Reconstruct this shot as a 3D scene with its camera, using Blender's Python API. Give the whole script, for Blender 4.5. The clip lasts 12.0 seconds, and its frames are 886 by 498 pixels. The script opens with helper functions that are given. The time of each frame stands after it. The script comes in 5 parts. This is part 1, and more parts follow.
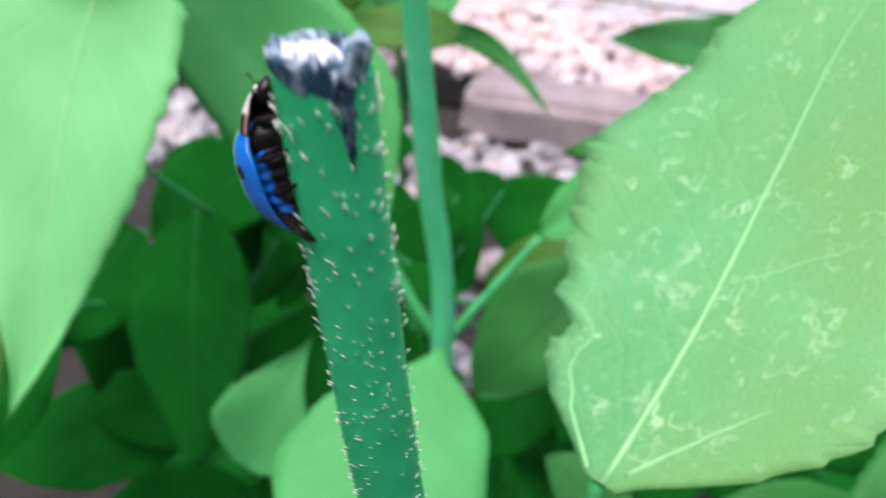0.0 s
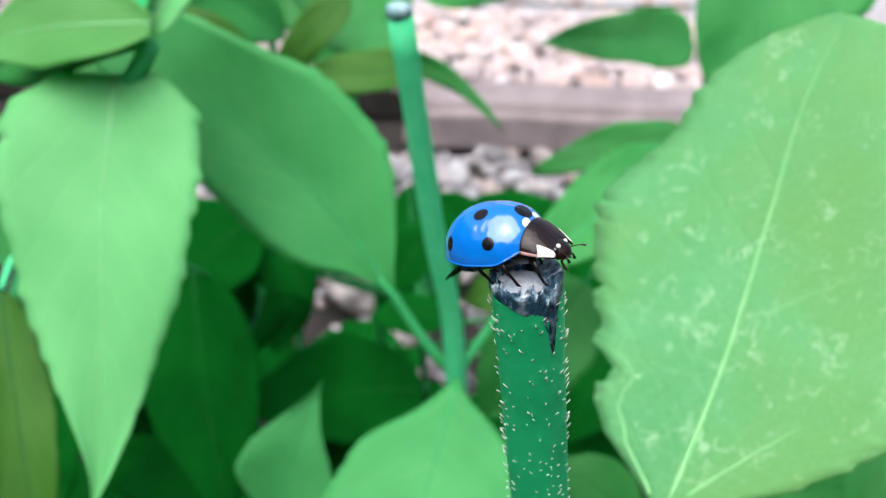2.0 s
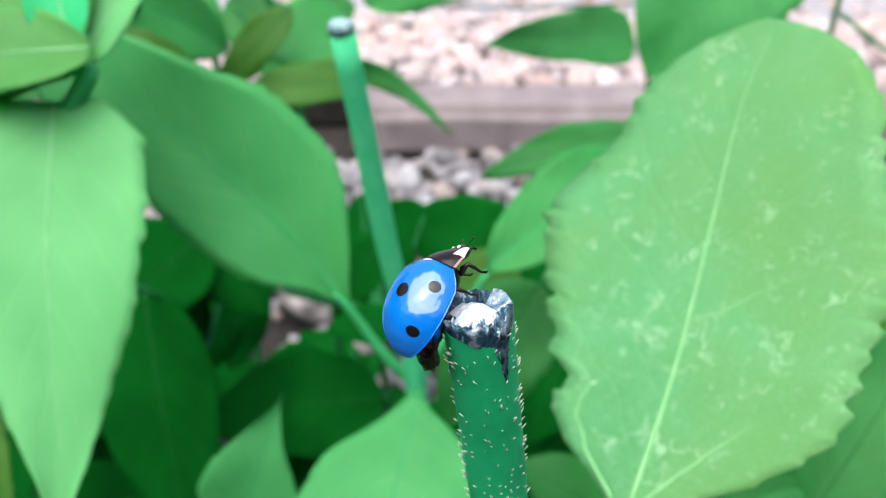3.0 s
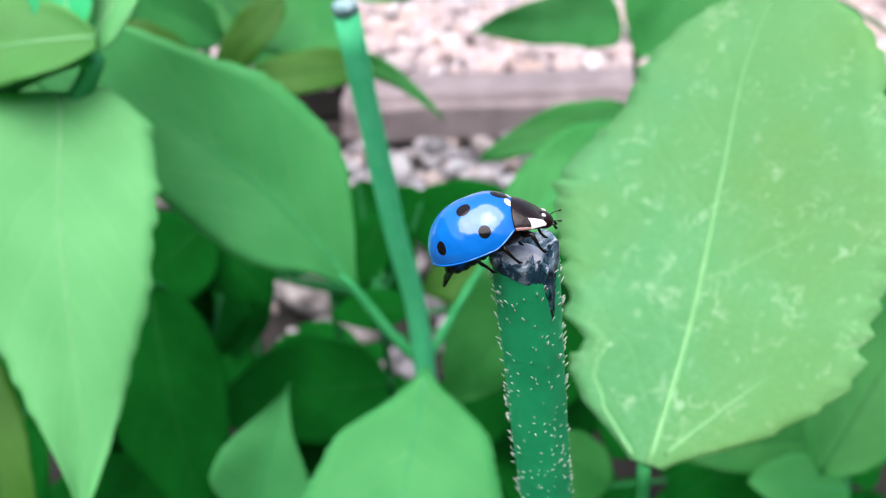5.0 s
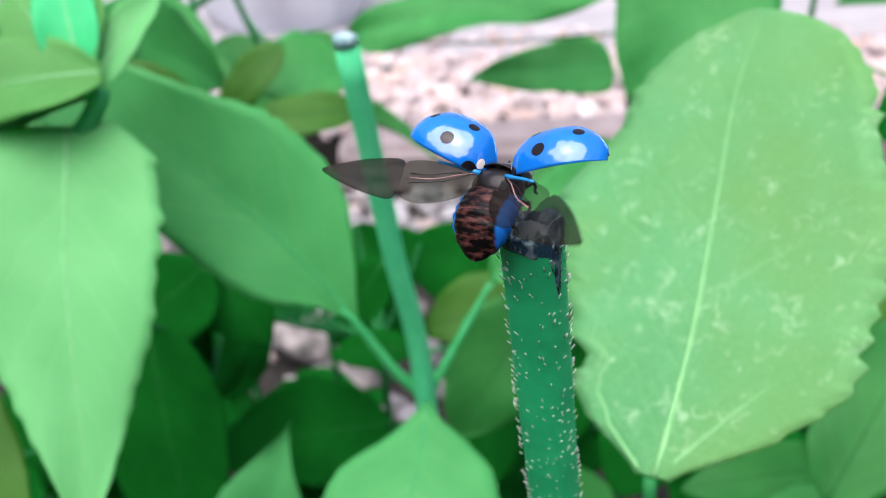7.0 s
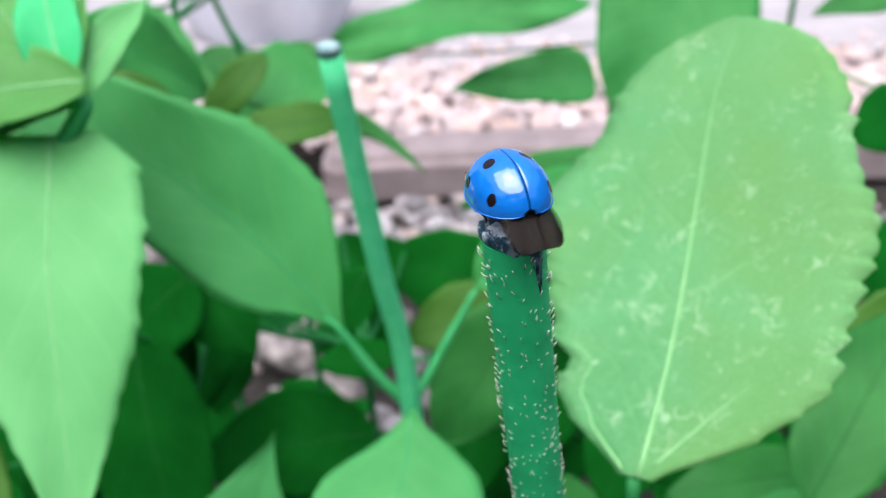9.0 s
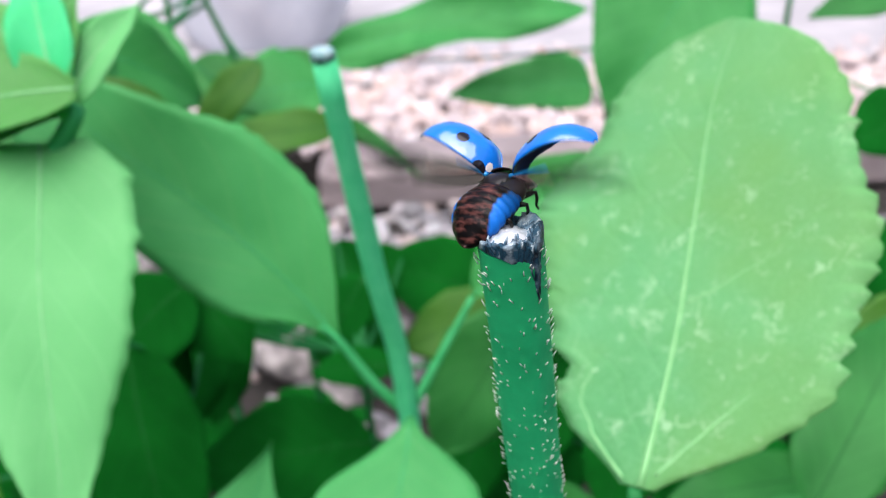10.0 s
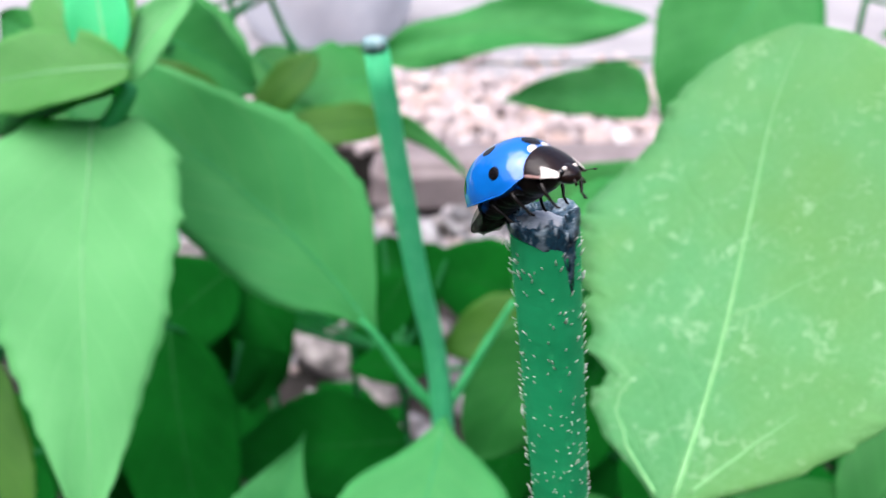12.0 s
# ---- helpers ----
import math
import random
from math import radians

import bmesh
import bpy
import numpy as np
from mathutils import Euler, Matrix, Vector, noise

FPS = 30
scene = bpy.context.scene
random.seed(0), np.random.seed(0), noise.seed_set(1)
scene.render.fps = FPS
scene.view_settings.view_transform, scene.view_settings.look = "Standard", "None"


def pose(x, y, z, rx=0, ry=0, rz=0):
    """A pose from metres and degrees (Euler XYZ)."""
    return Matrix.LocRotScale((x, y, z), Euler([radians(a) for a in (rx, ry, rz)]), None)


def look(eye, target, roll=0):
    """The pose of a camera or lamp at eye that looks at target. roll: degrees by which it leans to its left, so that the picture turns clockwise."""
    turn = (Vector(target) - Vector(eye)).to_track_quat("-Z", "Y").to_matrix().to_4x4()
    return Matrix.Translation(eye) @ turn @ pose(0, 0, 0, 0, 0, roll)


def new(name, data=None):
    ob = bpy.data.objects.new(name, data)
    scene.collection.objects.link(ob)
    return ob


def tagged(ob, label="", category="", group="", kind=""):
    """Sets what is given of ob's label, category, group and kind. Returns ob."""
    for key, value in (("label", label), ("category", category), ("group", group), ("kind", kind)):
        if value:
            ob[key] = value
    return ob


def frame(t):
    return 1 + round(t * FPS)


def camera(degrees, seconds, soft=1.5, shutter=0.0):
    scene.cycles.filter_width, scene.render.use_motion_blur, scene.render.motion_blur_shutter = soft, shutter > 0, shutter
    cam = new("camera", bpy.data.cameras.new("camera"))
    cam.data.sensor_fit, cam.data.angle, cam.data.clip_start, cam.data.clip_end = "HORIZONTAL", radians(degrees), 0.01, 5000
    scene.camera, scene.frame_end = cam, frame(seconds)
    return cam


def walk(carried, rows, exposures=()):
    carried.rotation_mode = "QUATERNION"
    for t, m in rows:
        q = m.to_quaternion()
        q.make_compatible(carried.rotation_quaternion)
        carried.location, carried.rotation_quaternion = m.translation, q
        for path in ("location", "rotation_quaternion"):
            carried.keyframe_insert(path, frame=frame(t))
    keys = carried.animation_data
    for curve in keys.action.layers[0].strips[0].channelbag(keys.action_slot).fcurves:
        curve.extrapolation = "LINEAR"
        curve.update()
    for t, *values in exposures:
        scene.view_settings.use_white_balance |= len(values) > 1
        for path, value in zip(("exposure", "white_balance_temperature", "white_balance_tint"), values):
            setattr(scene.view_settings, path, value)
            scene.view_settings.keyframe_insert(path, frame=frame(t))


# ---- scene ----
cam = camera(54.8, 12.0, soft=1.0, shutter=0.4)
cam.data.dof.use_dof = True
cam.data.dof.focus_distance = 0.0512
cam.data.dof.aperture_fstop = 52.0
PATH = [
    (0, (0.00217, 0.00650, 0.39055), (-0.00062, 0.02225, 0.38059), 5.9),
    (0.1, (0.0018, 0.0039, 0.39405), (-0.00134, 0.02063, 0.38355), 4.4),
    (0.2, (-0.00076, 0.00266, 0.39956), (-0.004, 0.01952, 0.38931), 4.6),
    (0.3, (-0.00233, 0.00156, 0.40138), (-0.00561, 0.01846, 0.3912), 4.2),
    (0.5, (-0.00656, 0.00176, 0.40128), (-0.00939, 0.01872, 0.39107), 4.1),
    (1, (-0.00978, 0.00186, 0.40445), (-0.01165, 0.01899, 0.39431), 1.8),
    (1.5, (-0.01002, -0.00104, 0.40414), (-0.01181, 0.01598, 0.3938), 1.4),
    (2, (-0.01008, -0.00293, 0.40592), (-0.01183, 0.014, 0.39542), 0.6),
    (2.5, (-0.0099, -0.00284, 0.40733), (-0.01119, 0.01416, 0.39686), 0.2),
    (3, (-0.00979, -0.00245, 0.40805), (-0.01049, 0.01457, 0.39758), -0.3),
    (3.5, (-0.01153, -0.00455, 0.40793), (-0.01217, 0.01233, 0.39723), -0.6),
    (5.5, (-0.01329, -0.00729, 0.40624), (-0.0137, 0.00969, 0.39567), -2.3),
    (6, (-0.01315, -0.0099, 0.40522), (-0.01353, 0.0072, 0.39487), -2.5),
    (6.5, (-0.01347, -0.01048, 0.40369), (-0.01381, 0.00682, 0.39368), -2.3),
    (7, (-0.01409, -0.00975, 0.40363), (-0.01446, 0.00779, 0.39402), -2.4),
    (9, (-0.01402, -0.01101, 0.40342), (-0.01402, 0.00664, 0.39402), -2.2),
    (9.5, (-0.01351, -0.00967, 0.40264), (-0.0134, 0.00802, 0.39331), -2.3),
    (10, (-0.01388, -0.00929, 0.40254), (-0.01381, 0.00843, 0.39327), -2.5),
    (10.5, (-0.01325, -0.00735, 0.40178), (-0.01326, 0.01044, 0.39265), -2.0),
    (11, (-0.01174, -0.0071, 0.40244), (-0.01191, 0.01071, 0.39333), -2.1),
    (11.5, (-0.0105, -0.0074, 0.40107), (-0.01093, 0.01033, 0.39182), -1.8),
    (12, (-0.01273, -0.00747, 0.40003), (-0.01379, 0.01029, 0.39089), -0.8),
]
EXPOSURE = 0.76
walk(cam, [(t, look(eye, target, roll)) for t, eye, target, roll in PATH],
     [(0.0, EXPOSURE + 0.1, 6270, 24), (0.6, EXPOSURE, 6270, 13), (1.0, EXPOSURE, 6270, 12), (3.5, EXPOSURE, 6270, 12), (5.5, EXPOSURE, 6270, 18), (12.0, EXPOSURE, 6270, 17)])

# ---- light: bright overcast sky with a soft high sun ----
world = bpy.data.worlds.new("overcast_sky")
scene.world = world
world.use_nodes = True
wn = world.node_tree
sky = wn.nodes.new("ShaderNodeTexSky")
sky.sky_type, sky.sun_disc = "NISHITA", False
sky.sun_elevation, sky.sun_rotation = radians(72), radians(207)
sky.air_density, sky.dust_density, sky.ozone_density = 1.0, 4.0, 0.6
background = wn.nodes["Background"]
background.inputs["Strength"].default_value = 0.105
wn.links.new(sky.outputs["Color"], background.inputs["Color"])
sun = new("sun", bpy.data.lights.new("sun", "SUN"))
sun.data.energy, sun.data.angle, sun.data.color = 2.9, radians(78), (1.0, 0.96, 0.9)
sun.matrix_world = look((-0.18, -0.35, 1.2), (0, 0, 0))


# ---- materials ----
def material(name):
    m = bpy.data.materials.new(name)
    m.use_nodes = True
    return m, m.node_tree, m.node_tree.nodes["Principled BSDF"]


def put(nt, kind, inputs=None, **props):
    n = nt.nodes.new(kind)
    for key, value in props.items():
        if key == "operation":
            n.operation = value
        elif key == "data_type":
            n.data_type = value
        elif key == "feature":
            n.feature = value
        elif key == "blend_type":
            n.blend_type = value
    for key, value in (inputs or {}).items():
        if isinstance(value, bpy.types.NodeSocket):
            nt.links.new(value, n.inputs[key])
        else:
            n.inputs[key].default_value = value
    return n


def noise_of(nt, coords, scale, detail=4.0, rough=0.55):
    return put(nt, "ShaderNodeTexNoise", {"Vector": coords, "Scale": scale, "Detail": detail, "Roughness": rough}).outputs["Fac"]


def ramp(nt, fac, stops):
    n = nt.nodes.new("ShaderNodeValToRGB")
    while len(n.color_ramp.elements) < len(stops):
        n.color_ramp.elements.new(0.5)
    for e, (p, c) in zip(n.color_ramp.elements, stops):
        e.position, e.color = p, (*c, 1) if len(c) == 3 else (c[0],) * 3 + (1,)
    nt.links.new(fac, n.inputs["Fac"])
    return n.outputs["Color"]


def mixed(nt, fac, a, b, blend="MIX"):
    n = nt.nodes.new("ShaderNodeMix")
    n.data_type, n.blend_type = "RGBA", blend
    for i, value in ((0, fac), (6, a), (7, b)):
        if isinstance(value, bpy.types.NodeSocket):
            nt.links.new(value, n.inputs[i])
        elif i == 0:
            n.inputs[i].default_value = value
        else:
            n.inputs[i].default_value = (*value, 1)
    return n.outputs[2]


def bumped(nt, bsdf, height, strength, distance):
    b = put(nt, "ShaderNodeBump", {"Height": height, "Strength": strength, "Distance": distance})
    nt.links.new(b.outputs["Normal"], bsdf.inputs["Normal"])


def math_of(nt, op, a, b=0.0):
    n = nt.nodes.new("ShaderNodeMath")
    n.operation = op
    for i, value in enumerate((a, b)):
        if isinstance(value, bpy.types.NodeSocket):
            nt.links.new(value, n.inputs[i])
        else:
            n.inputs[i].default_value = value
    return n.outputs[0]


def leaf_material(name, dark, light, vein, rough=0.5, through_light=0.3, scars=0.0, blotch=None, veins=0.5, spec=0.22):
    """A leaf blade: mottled green, side veins from its own length and breadth, light that passes through."""
    m, nt, bsdf = material(name)
    tex = nt.nodes.new("ShaderNodeTexCoord")
    uv, obj = tex.outputs["UV"], tex.outputs["Object"]
    sep = put(nt, "ShaderNodeSeparateXYZ", {"Vector": uv})
    u, v = sep.outputs["X"], sep.outputs["Y"]
    across = math_of(nt, "ABSOLUTE", math_of(nt, "SUBTRACT", v, 0.5))
    slant = math_of(nt, "SUBTRACT", u, math_of(nt, "MULTIPLY", across, 0.62))
    wob = math_of(nt, "MULTIPLY", noise_of(nt, obj, 60.0, 2.0), 0.05)
    wave = math_of(nt, "FRACT", math_of(nt, "MULTIPLY", math_of(nt, "ADD", slant, wob), 7.0))
    ridge = math_of(nt, "ABSOLUTE", math_of(nt, "SUBTRACT", wave, 0.5))
    line = ramp(nt, ridge, [(0.0, (1,)), (0.035, (0.25,)), (0.12, (0.0,))])
    big = ramp(nt, noise_of(nt, obj, 55.0, 4.0), [(0.3, (0.0,)), (0.7, (1.0,))])
    col = mixed(nt, big, dark, light)
    fine = noise_of(nt, obj, 900.0, 3.0)
    col = mixed(nt, math_of(nt, "MULTIPLY", fine, 0.22), col, light)
    col = mixed(nt, math_of(nt, "MULTIPLY", line, veins), col, vein)
    if blotch:
        spots = ramp(nt, noise_of(nt, obj, 34.0, 4.0, 0.55), [(0.42, (0.0,)), (0.66, (0.7,))])
        col = mixed(nt, spots, col, blotch)
    if scars:
        warped = put(nt, "ShaderNodeVectorMath", {0: obj, 1: put(nt, "ShaderNodeTexNoise", {"Vector": obj, "Scale": 260.0}).outputs["Color"]}, operation="MULTIPLY_ADD")
        warped.inputs[1].default_value = (1, 1, 1)
        nt.links.new(obj, warped.inputs[0])
        shift = put(nt, "ShaderNodeVectorMath", {0: put(nt, "ShaderNodeTexNoise", {"Vector": obj, "Scale": 320.0}).outputs["Color"]}, operation="SCALE")
        shift.inputs["Scale"].default_value = 0.006
        nt.links.new(shift.outputs[0], warped.inputs[2])
        thin = put(nt, "ShaderNodeTexNoise", {"Vector": warped.outputs[0], "Scale": 150.0, "Detail": 2.0}).outputs["Fac"]
        dashes = ramp(nt, math_of(nt, "ABSOLUTE", math_of(nt, "SUBTRACT", thin, 0.52)), [(0.0, (1,)), (0.04, (0.0,))])
        where = ramp(nt, noise_of(nt, obj, 150.0, 3.0), [(0.50, (0.0,)), (0.64, (0.8,))])
        flecks = ramp(nt, noise_of(nt, obj, 430.0, 2.0), [(0.64, (0.0,)), (0.74, (1,))])
        marks = math_of(nt, "MAXIMUM", math_of(nt, "MULTIPLY", dashes, where), math_of(nt, "MULTIPLY", flecks, 0.35))
        col = mixed(nt, math_of(nt, "MULTIPLY", marks, scars), col, (0.42, 0.72, 0.42))
        cells = put(nt, "ShaderNodeTexVoronoi", {"Vector": warped.outputs[0], "Scale": 420.0}, feature="DISTANCE_TO_EDGE").outputs["Distance"]
        mesh = ramp(nt, cells, [(0.0, (0.22,)), (0.10, (0.0,))])
        col = mixed(nt, mesh, col, (0.25, 0.6, 0.27))
        yellow = ramp(nt, noise_of(nt, obj, 22.0, 3.0), [(0.45, (0.0,)), (0.7, (0.35,))])
        col = mixed(nt, yellow, col, (0.20, 0.42, 0.09))
    nt.links.new(col, bsdf.inputs["Base Color"])
    bsdf.inputs["Roughness"].default_value = rough
    bsdf.inputs["Specular IOR Level"].default_value = spec
    height = math_of(nt, "ADD", math_of(nt, "MULTIPLY", line, -0.6), math_of(nt, "MULTIPLY", fine, 0.35))
    bumped(nt, bsdf, height, 0.35, 0.0004)
    back = put(nt, "ShaderNodeBsdfTranslucent", {"Color": mixed(nt, 0.5, col, (0.14, 0.7, 0.10))})
    mix = put(nt, "ShaderNodeMixShader", {0: through_light, 1: bsdf.outputs[0], 2: back.outputs[0]})
    nt.links.new(mix.outputs[0], nt.nodes["Material Output"].inputs["Surface"])
    return m


def plain(name, a, b, scale, rough=0.5, bump=0.0, bump_scale=None, distance=0.0005, metal=0.0, spec=0.5, coat=0.0, coat_ior=1.5, coat_rough=0.1, relief=6.0):
    """A two-tone mottled surface with fine relief."""
    m, nt, bsdf = material(name)
    obj = nt.nodes.new("ShaderNodeTexCoord").outputs["Object"]
    col = mixed(nt, ramp(nt, noise_of(nt, obj, scale, 5.0), [(0.3, (0.0,)), (0.7, (1.0,))]), a, b)
    nt.links.new(col, bsdf.inputs["Base Color"])
    bsdf.inputs["Roughness"].default_value, bsdf.inputs["Metallic"].default_value = rough, metal
    bsdf.inputs["Specular IOR Level"].default_value, bsdf.inputs["Coat Weight"].default_value = spec, coat
    bsdf.inputs["Coat Roughness"].default_value, bsdf.inputs["Coat IOR"].default_value = coat_rough, coat_ior
    if bump:
        bumped(nt, bsdf, noise_of(nt, obj, bump_scale or scale * 6, relief), bump, distance)
        if coat:
            nt.links.new(bsdf.inputs["Normal"].links[0].from_socket, bsdf.inputs["Coat Normal"])
    return m


def streaked(name, dark, mid, pale):
    """Dried plant fibre: fine streaks along the stalk, dark with pale threads."""
    m, nt, bsdf = material(name)
    obj = nt.nodes.new("ShaderNodeTexCoord").outputs["Object"]
    long = put(nt, "ShaderNodeMapping", {"Vector": obj, "Scale": (1.0, 1.0, 0.22)}).outputs[0]
    fac = noise_of(nt, long, 1900.0, 5.0, 0.6)
    col = ramp(nt, fac, [(0.38, dark), (0.50, mid), (0.57, mid), (0.64, pale)])
    patch = ramp(nt, noise_of(nt, obj, 800.0, 3.0), [(0.50, (0.0,)), (0.62, (0.75,))])
    col = mixed(nt, math_of(nt, "MULTIPLY", patch, fac), col, pale)
    nt.links.new(col, bsdf.inputs["Base Color"])
    bsdf.inputs["Roughness"].default_value = 0.38
    bumped(nt, bsdf, fac, 0.9, 0.0004)
    return m


LEAF = leaf_material("leaf_green", (0.014, 0.15, 0.026), (0.034, 0.24, 0.046), (0.06, 0.3, 0.07))
LEAF_MID = leaf_material("leaf_mid_green", (0.028, 0.25, 0.052), (0.056, 0.34, 0.08), (0.11, 0.45, 0.14), veins=0.35)
LEAF_BROAD = leaf_material("leaf_broad_green", (0.048, 0.34, 0.088), (0.085, 0.45, 0.132), (0.12, 0.45, 0.14), veins=0.5)
# deep leaf green, darkened further so the colour carries the shade under taller plants
LEAF_SHADED = leaf_material("leaf_shaded_green", (0.001, 0.060, 0.005), (0.003, 0.105, 0.010), (0.008, 0.13, 0.018), rough=0.8, through_light=0.12, spec=0.02)
LEAF_BUD = leaf_material("leaf_pale_olive", (0.11, 0.38, 0.09), (0.17, 0.49, 0.15), (0.26, 0.58, 0.2), veins=0.2, through_light=0.5)
LEAF_PALE = leaf_material("leaf_fresh_green", (0.11, 0.45, 0.14), (0.165, 0.55, 0.195), (0.22, 0.62, 0.25), veins=0.3)
LEAF_SCARRED = leaf_material("leaf_scarred", (0.094, 0.345, 0.118), (0.134, 0.435, 0.178), (0.2, 0.55, 0.2), rough=0.55, scars=1.0, blotch=(0.15, 0.38, 0.115), veins=0.08)
LEAF_OLIVE = leaf_material("leaf_olive", (0.03, 0.13, 0.012), (0.06, 0.20, 0.022), (0.09, 0.25, 0.04))
LEAF_YOUNG = leaf_material("leaf_young", (0.03, 0.55, 0.18), (0.07, 0.70, 0.28), (0.15, 0.75, 0.3), veins=0.2)
RIB_DEEP = plain("leaf_rib_deep", (0.010, 0.11, 0.02), (0.02, 0.16, 0.032), 300, 0.6, spec=0.1)
RIB_SOFT = plain("leaf_rib_soft", (0.16, 0.46, 0.165), (0.23, 0.54, 0.22), 300, 0.5)
RIB = plain("leaf_rib", (0.14, 0.48, 0.17), (0.24, 0.58, 0.25), 300, 0.5)
STEM = plain("stem_green", (0.006, 0.42, 0.148), (0.016, 0.56, 0.205), 250, 0.5, 0.25, 1500, 0.0002)
STEM_PALE = plain("stem_pale_green", (0.06, 0.66, 0.27), (0.12, 0.78, 0.36), 160, 0.6, 0.2, 1200, 0.0002, spec=0.2)
PETIOLE = plain("petiole_soft_green", (0.03, 0.33, 0.10), (0.06, 0.42, 0.15), 200, 0.6, 0.2, 1200, 0.0002, spec=0.2)
STALK = plain("petiole_green", (0.010, 0.14, 0.034), (0.02, 0.21, 0.055), 200, 0.6, 0.2, 1200, 0.0002, spec=0.2)
BRISTLE = plain("bristle_white", (0.88, 0.93, 0.85), (0.95, 0.97, 0.92), 900, 0.35)
CUT = streaked("dried_cut", (0.002, 0.010, 0.024), (0.018, 0.08, 0.13), (0.55, 0.66, 0.72))
TORN = streaked("torn_flap", (0.008, 0.04, 0.08), (0.16, 0.28, 0.38), (0.72, 0.78, 0.82))
CUT_PALE = plain("dried_cut_pale", (0.16, 0.34, 0.36), (0.42, 0.58, 0.6), 500, 0.5, 0.6, 2600, 0.0004)
PITH = plain("pith_white", (0.36, 0.45, 0.54), (0.80, 0.81, 0.84), 700, 0.7, 0.6, 3000, 0.0003)
SOIL = plain("soil", (0.010, 0.010, 0.008), (0.035, 0.03, 0.026), 30, 0.95, 0.8, 160, 0.01)
UNSEEN_WALL = plain("unseen_wall_green", (0.015, 0.05, 0.015), (0.04, 0.09, 0.03), 6, 0.9, 0.6, 30, 0.03)
PAVING = plain("pale_paving", (0.33, 0.325, 0.35), (0.44, 0.43, 0.455), 9, 0.85, 0.3, 300, 0.001)
BLOCK = plain("edging_concrete", (0.20, 0.17, 0.175), (0.33, 0.28, 0.285), 26, 0.9, 0.6, 420, 0.0015)
STONE = plain("grey_pink_stone", (0.06, 0.06, 0.058), (0.40, 0.37, 0.36), 70, 0.85, 0.6, 300, 0.002)
BOULDER = plain("pale_boulder", (0.58, 0.62, 0.70), (0.82, 0.85, 0.92), 11, 0.8, 0.5, 120, 0.003)


def gravel_material(name, tones, dust):
    m, nt, bsdf = material(name)
    geo = nt.nodes.new("ShaderNodeNewGeometry")
    obj = nt.nodes.new("ShaderNodeTexCoord").outputs["Object"]
    tone = ramp(nt, geo.outputs["Random Per Island"], tones)
    col = mixed(nt, math_of(nt, "MULTIPLY", noise_of(nt, obj, 160.0, 5.0), 0.6), tone, dust)
    nt.links.new(col, bsdf.inputs["Base Color"])
    bsdf.inputs["Roughness"].default_value = 0.85
    bumped(nt, bsdf, noise_of(nt, obj, 400.0, 5.0), 0.5, 0.001)
    return m


GRAVEL = gravel_material("gravel_pink", [(0.0, (0.26, 0.23, 0.24)), (0.2, (0.38, 0.31, 0.31)), (0.45, (0.46, 0.40, 0.41)), (0.7, (0.55, 0.38, 0.31)), (1.0, (0.62, 0.62, 0.63))], (0.6, 0.52, 0.52))
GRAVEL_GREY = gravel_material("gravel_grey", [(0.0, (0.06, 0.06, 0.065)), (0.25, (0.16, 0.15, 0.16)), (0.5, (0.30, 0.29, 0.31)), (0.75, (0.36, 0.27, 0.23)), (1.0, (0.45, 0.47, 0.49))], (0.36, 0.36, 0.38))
# the beetle
SHELL = plain("blue_shell", (0.001, 0.145, 0.58), (0.002, 0.19, 0.70), 500, 0.45, 0.5, 620, 0.0003, spec=0.1, coat=1.0, coat_ior=1.88, coat_rough=0.10, relief=2.0)
SHELL_UNDER = plain("shell_underside", (0.004, 0.03, 0.12), (0.01, 0.07, 0.25), 600, 0.4)
BLACK = plain("black_chitin", (0.003, 0.002, 0.002), (0.020, 0.009, 0.007), 900, 0.4, 0.5, 4000, 0.00006, spec=0.12, coat=0.55, coat_rough=0.09)
LEG_BLACK = plain("leg_black", (0.003, 0.002, 0.002), (0.010, 0.007, 0.006), 900, 0.45, spec=0.2, coat=0.35, coat_rough=0.15)
SPOT = plain("black_spot", (0.004, 0.004, 0.006), (0.014, 0.008, 0.008), 900, 0.5, spec=0.05, coat=1.0, coat_ior=1.4, coat_rough=0.09)
EDGE_PINK = plain("pinkish_margin", (0.3, 0.16, 0.14), (0.5, 0.3, 0.27), 900, 0.35)
IVORY = plain("ivory_mark", (0.72, 0.64, 0.58), (0.85, 0.8, 0.74), 900, 0.35, coat=0.4)
EYE_BLACK = plain("eye_black", (0.004, 0.004, 0.004), (0.01, 0.01, 0.01), 900, 0.08, coat=0.6)


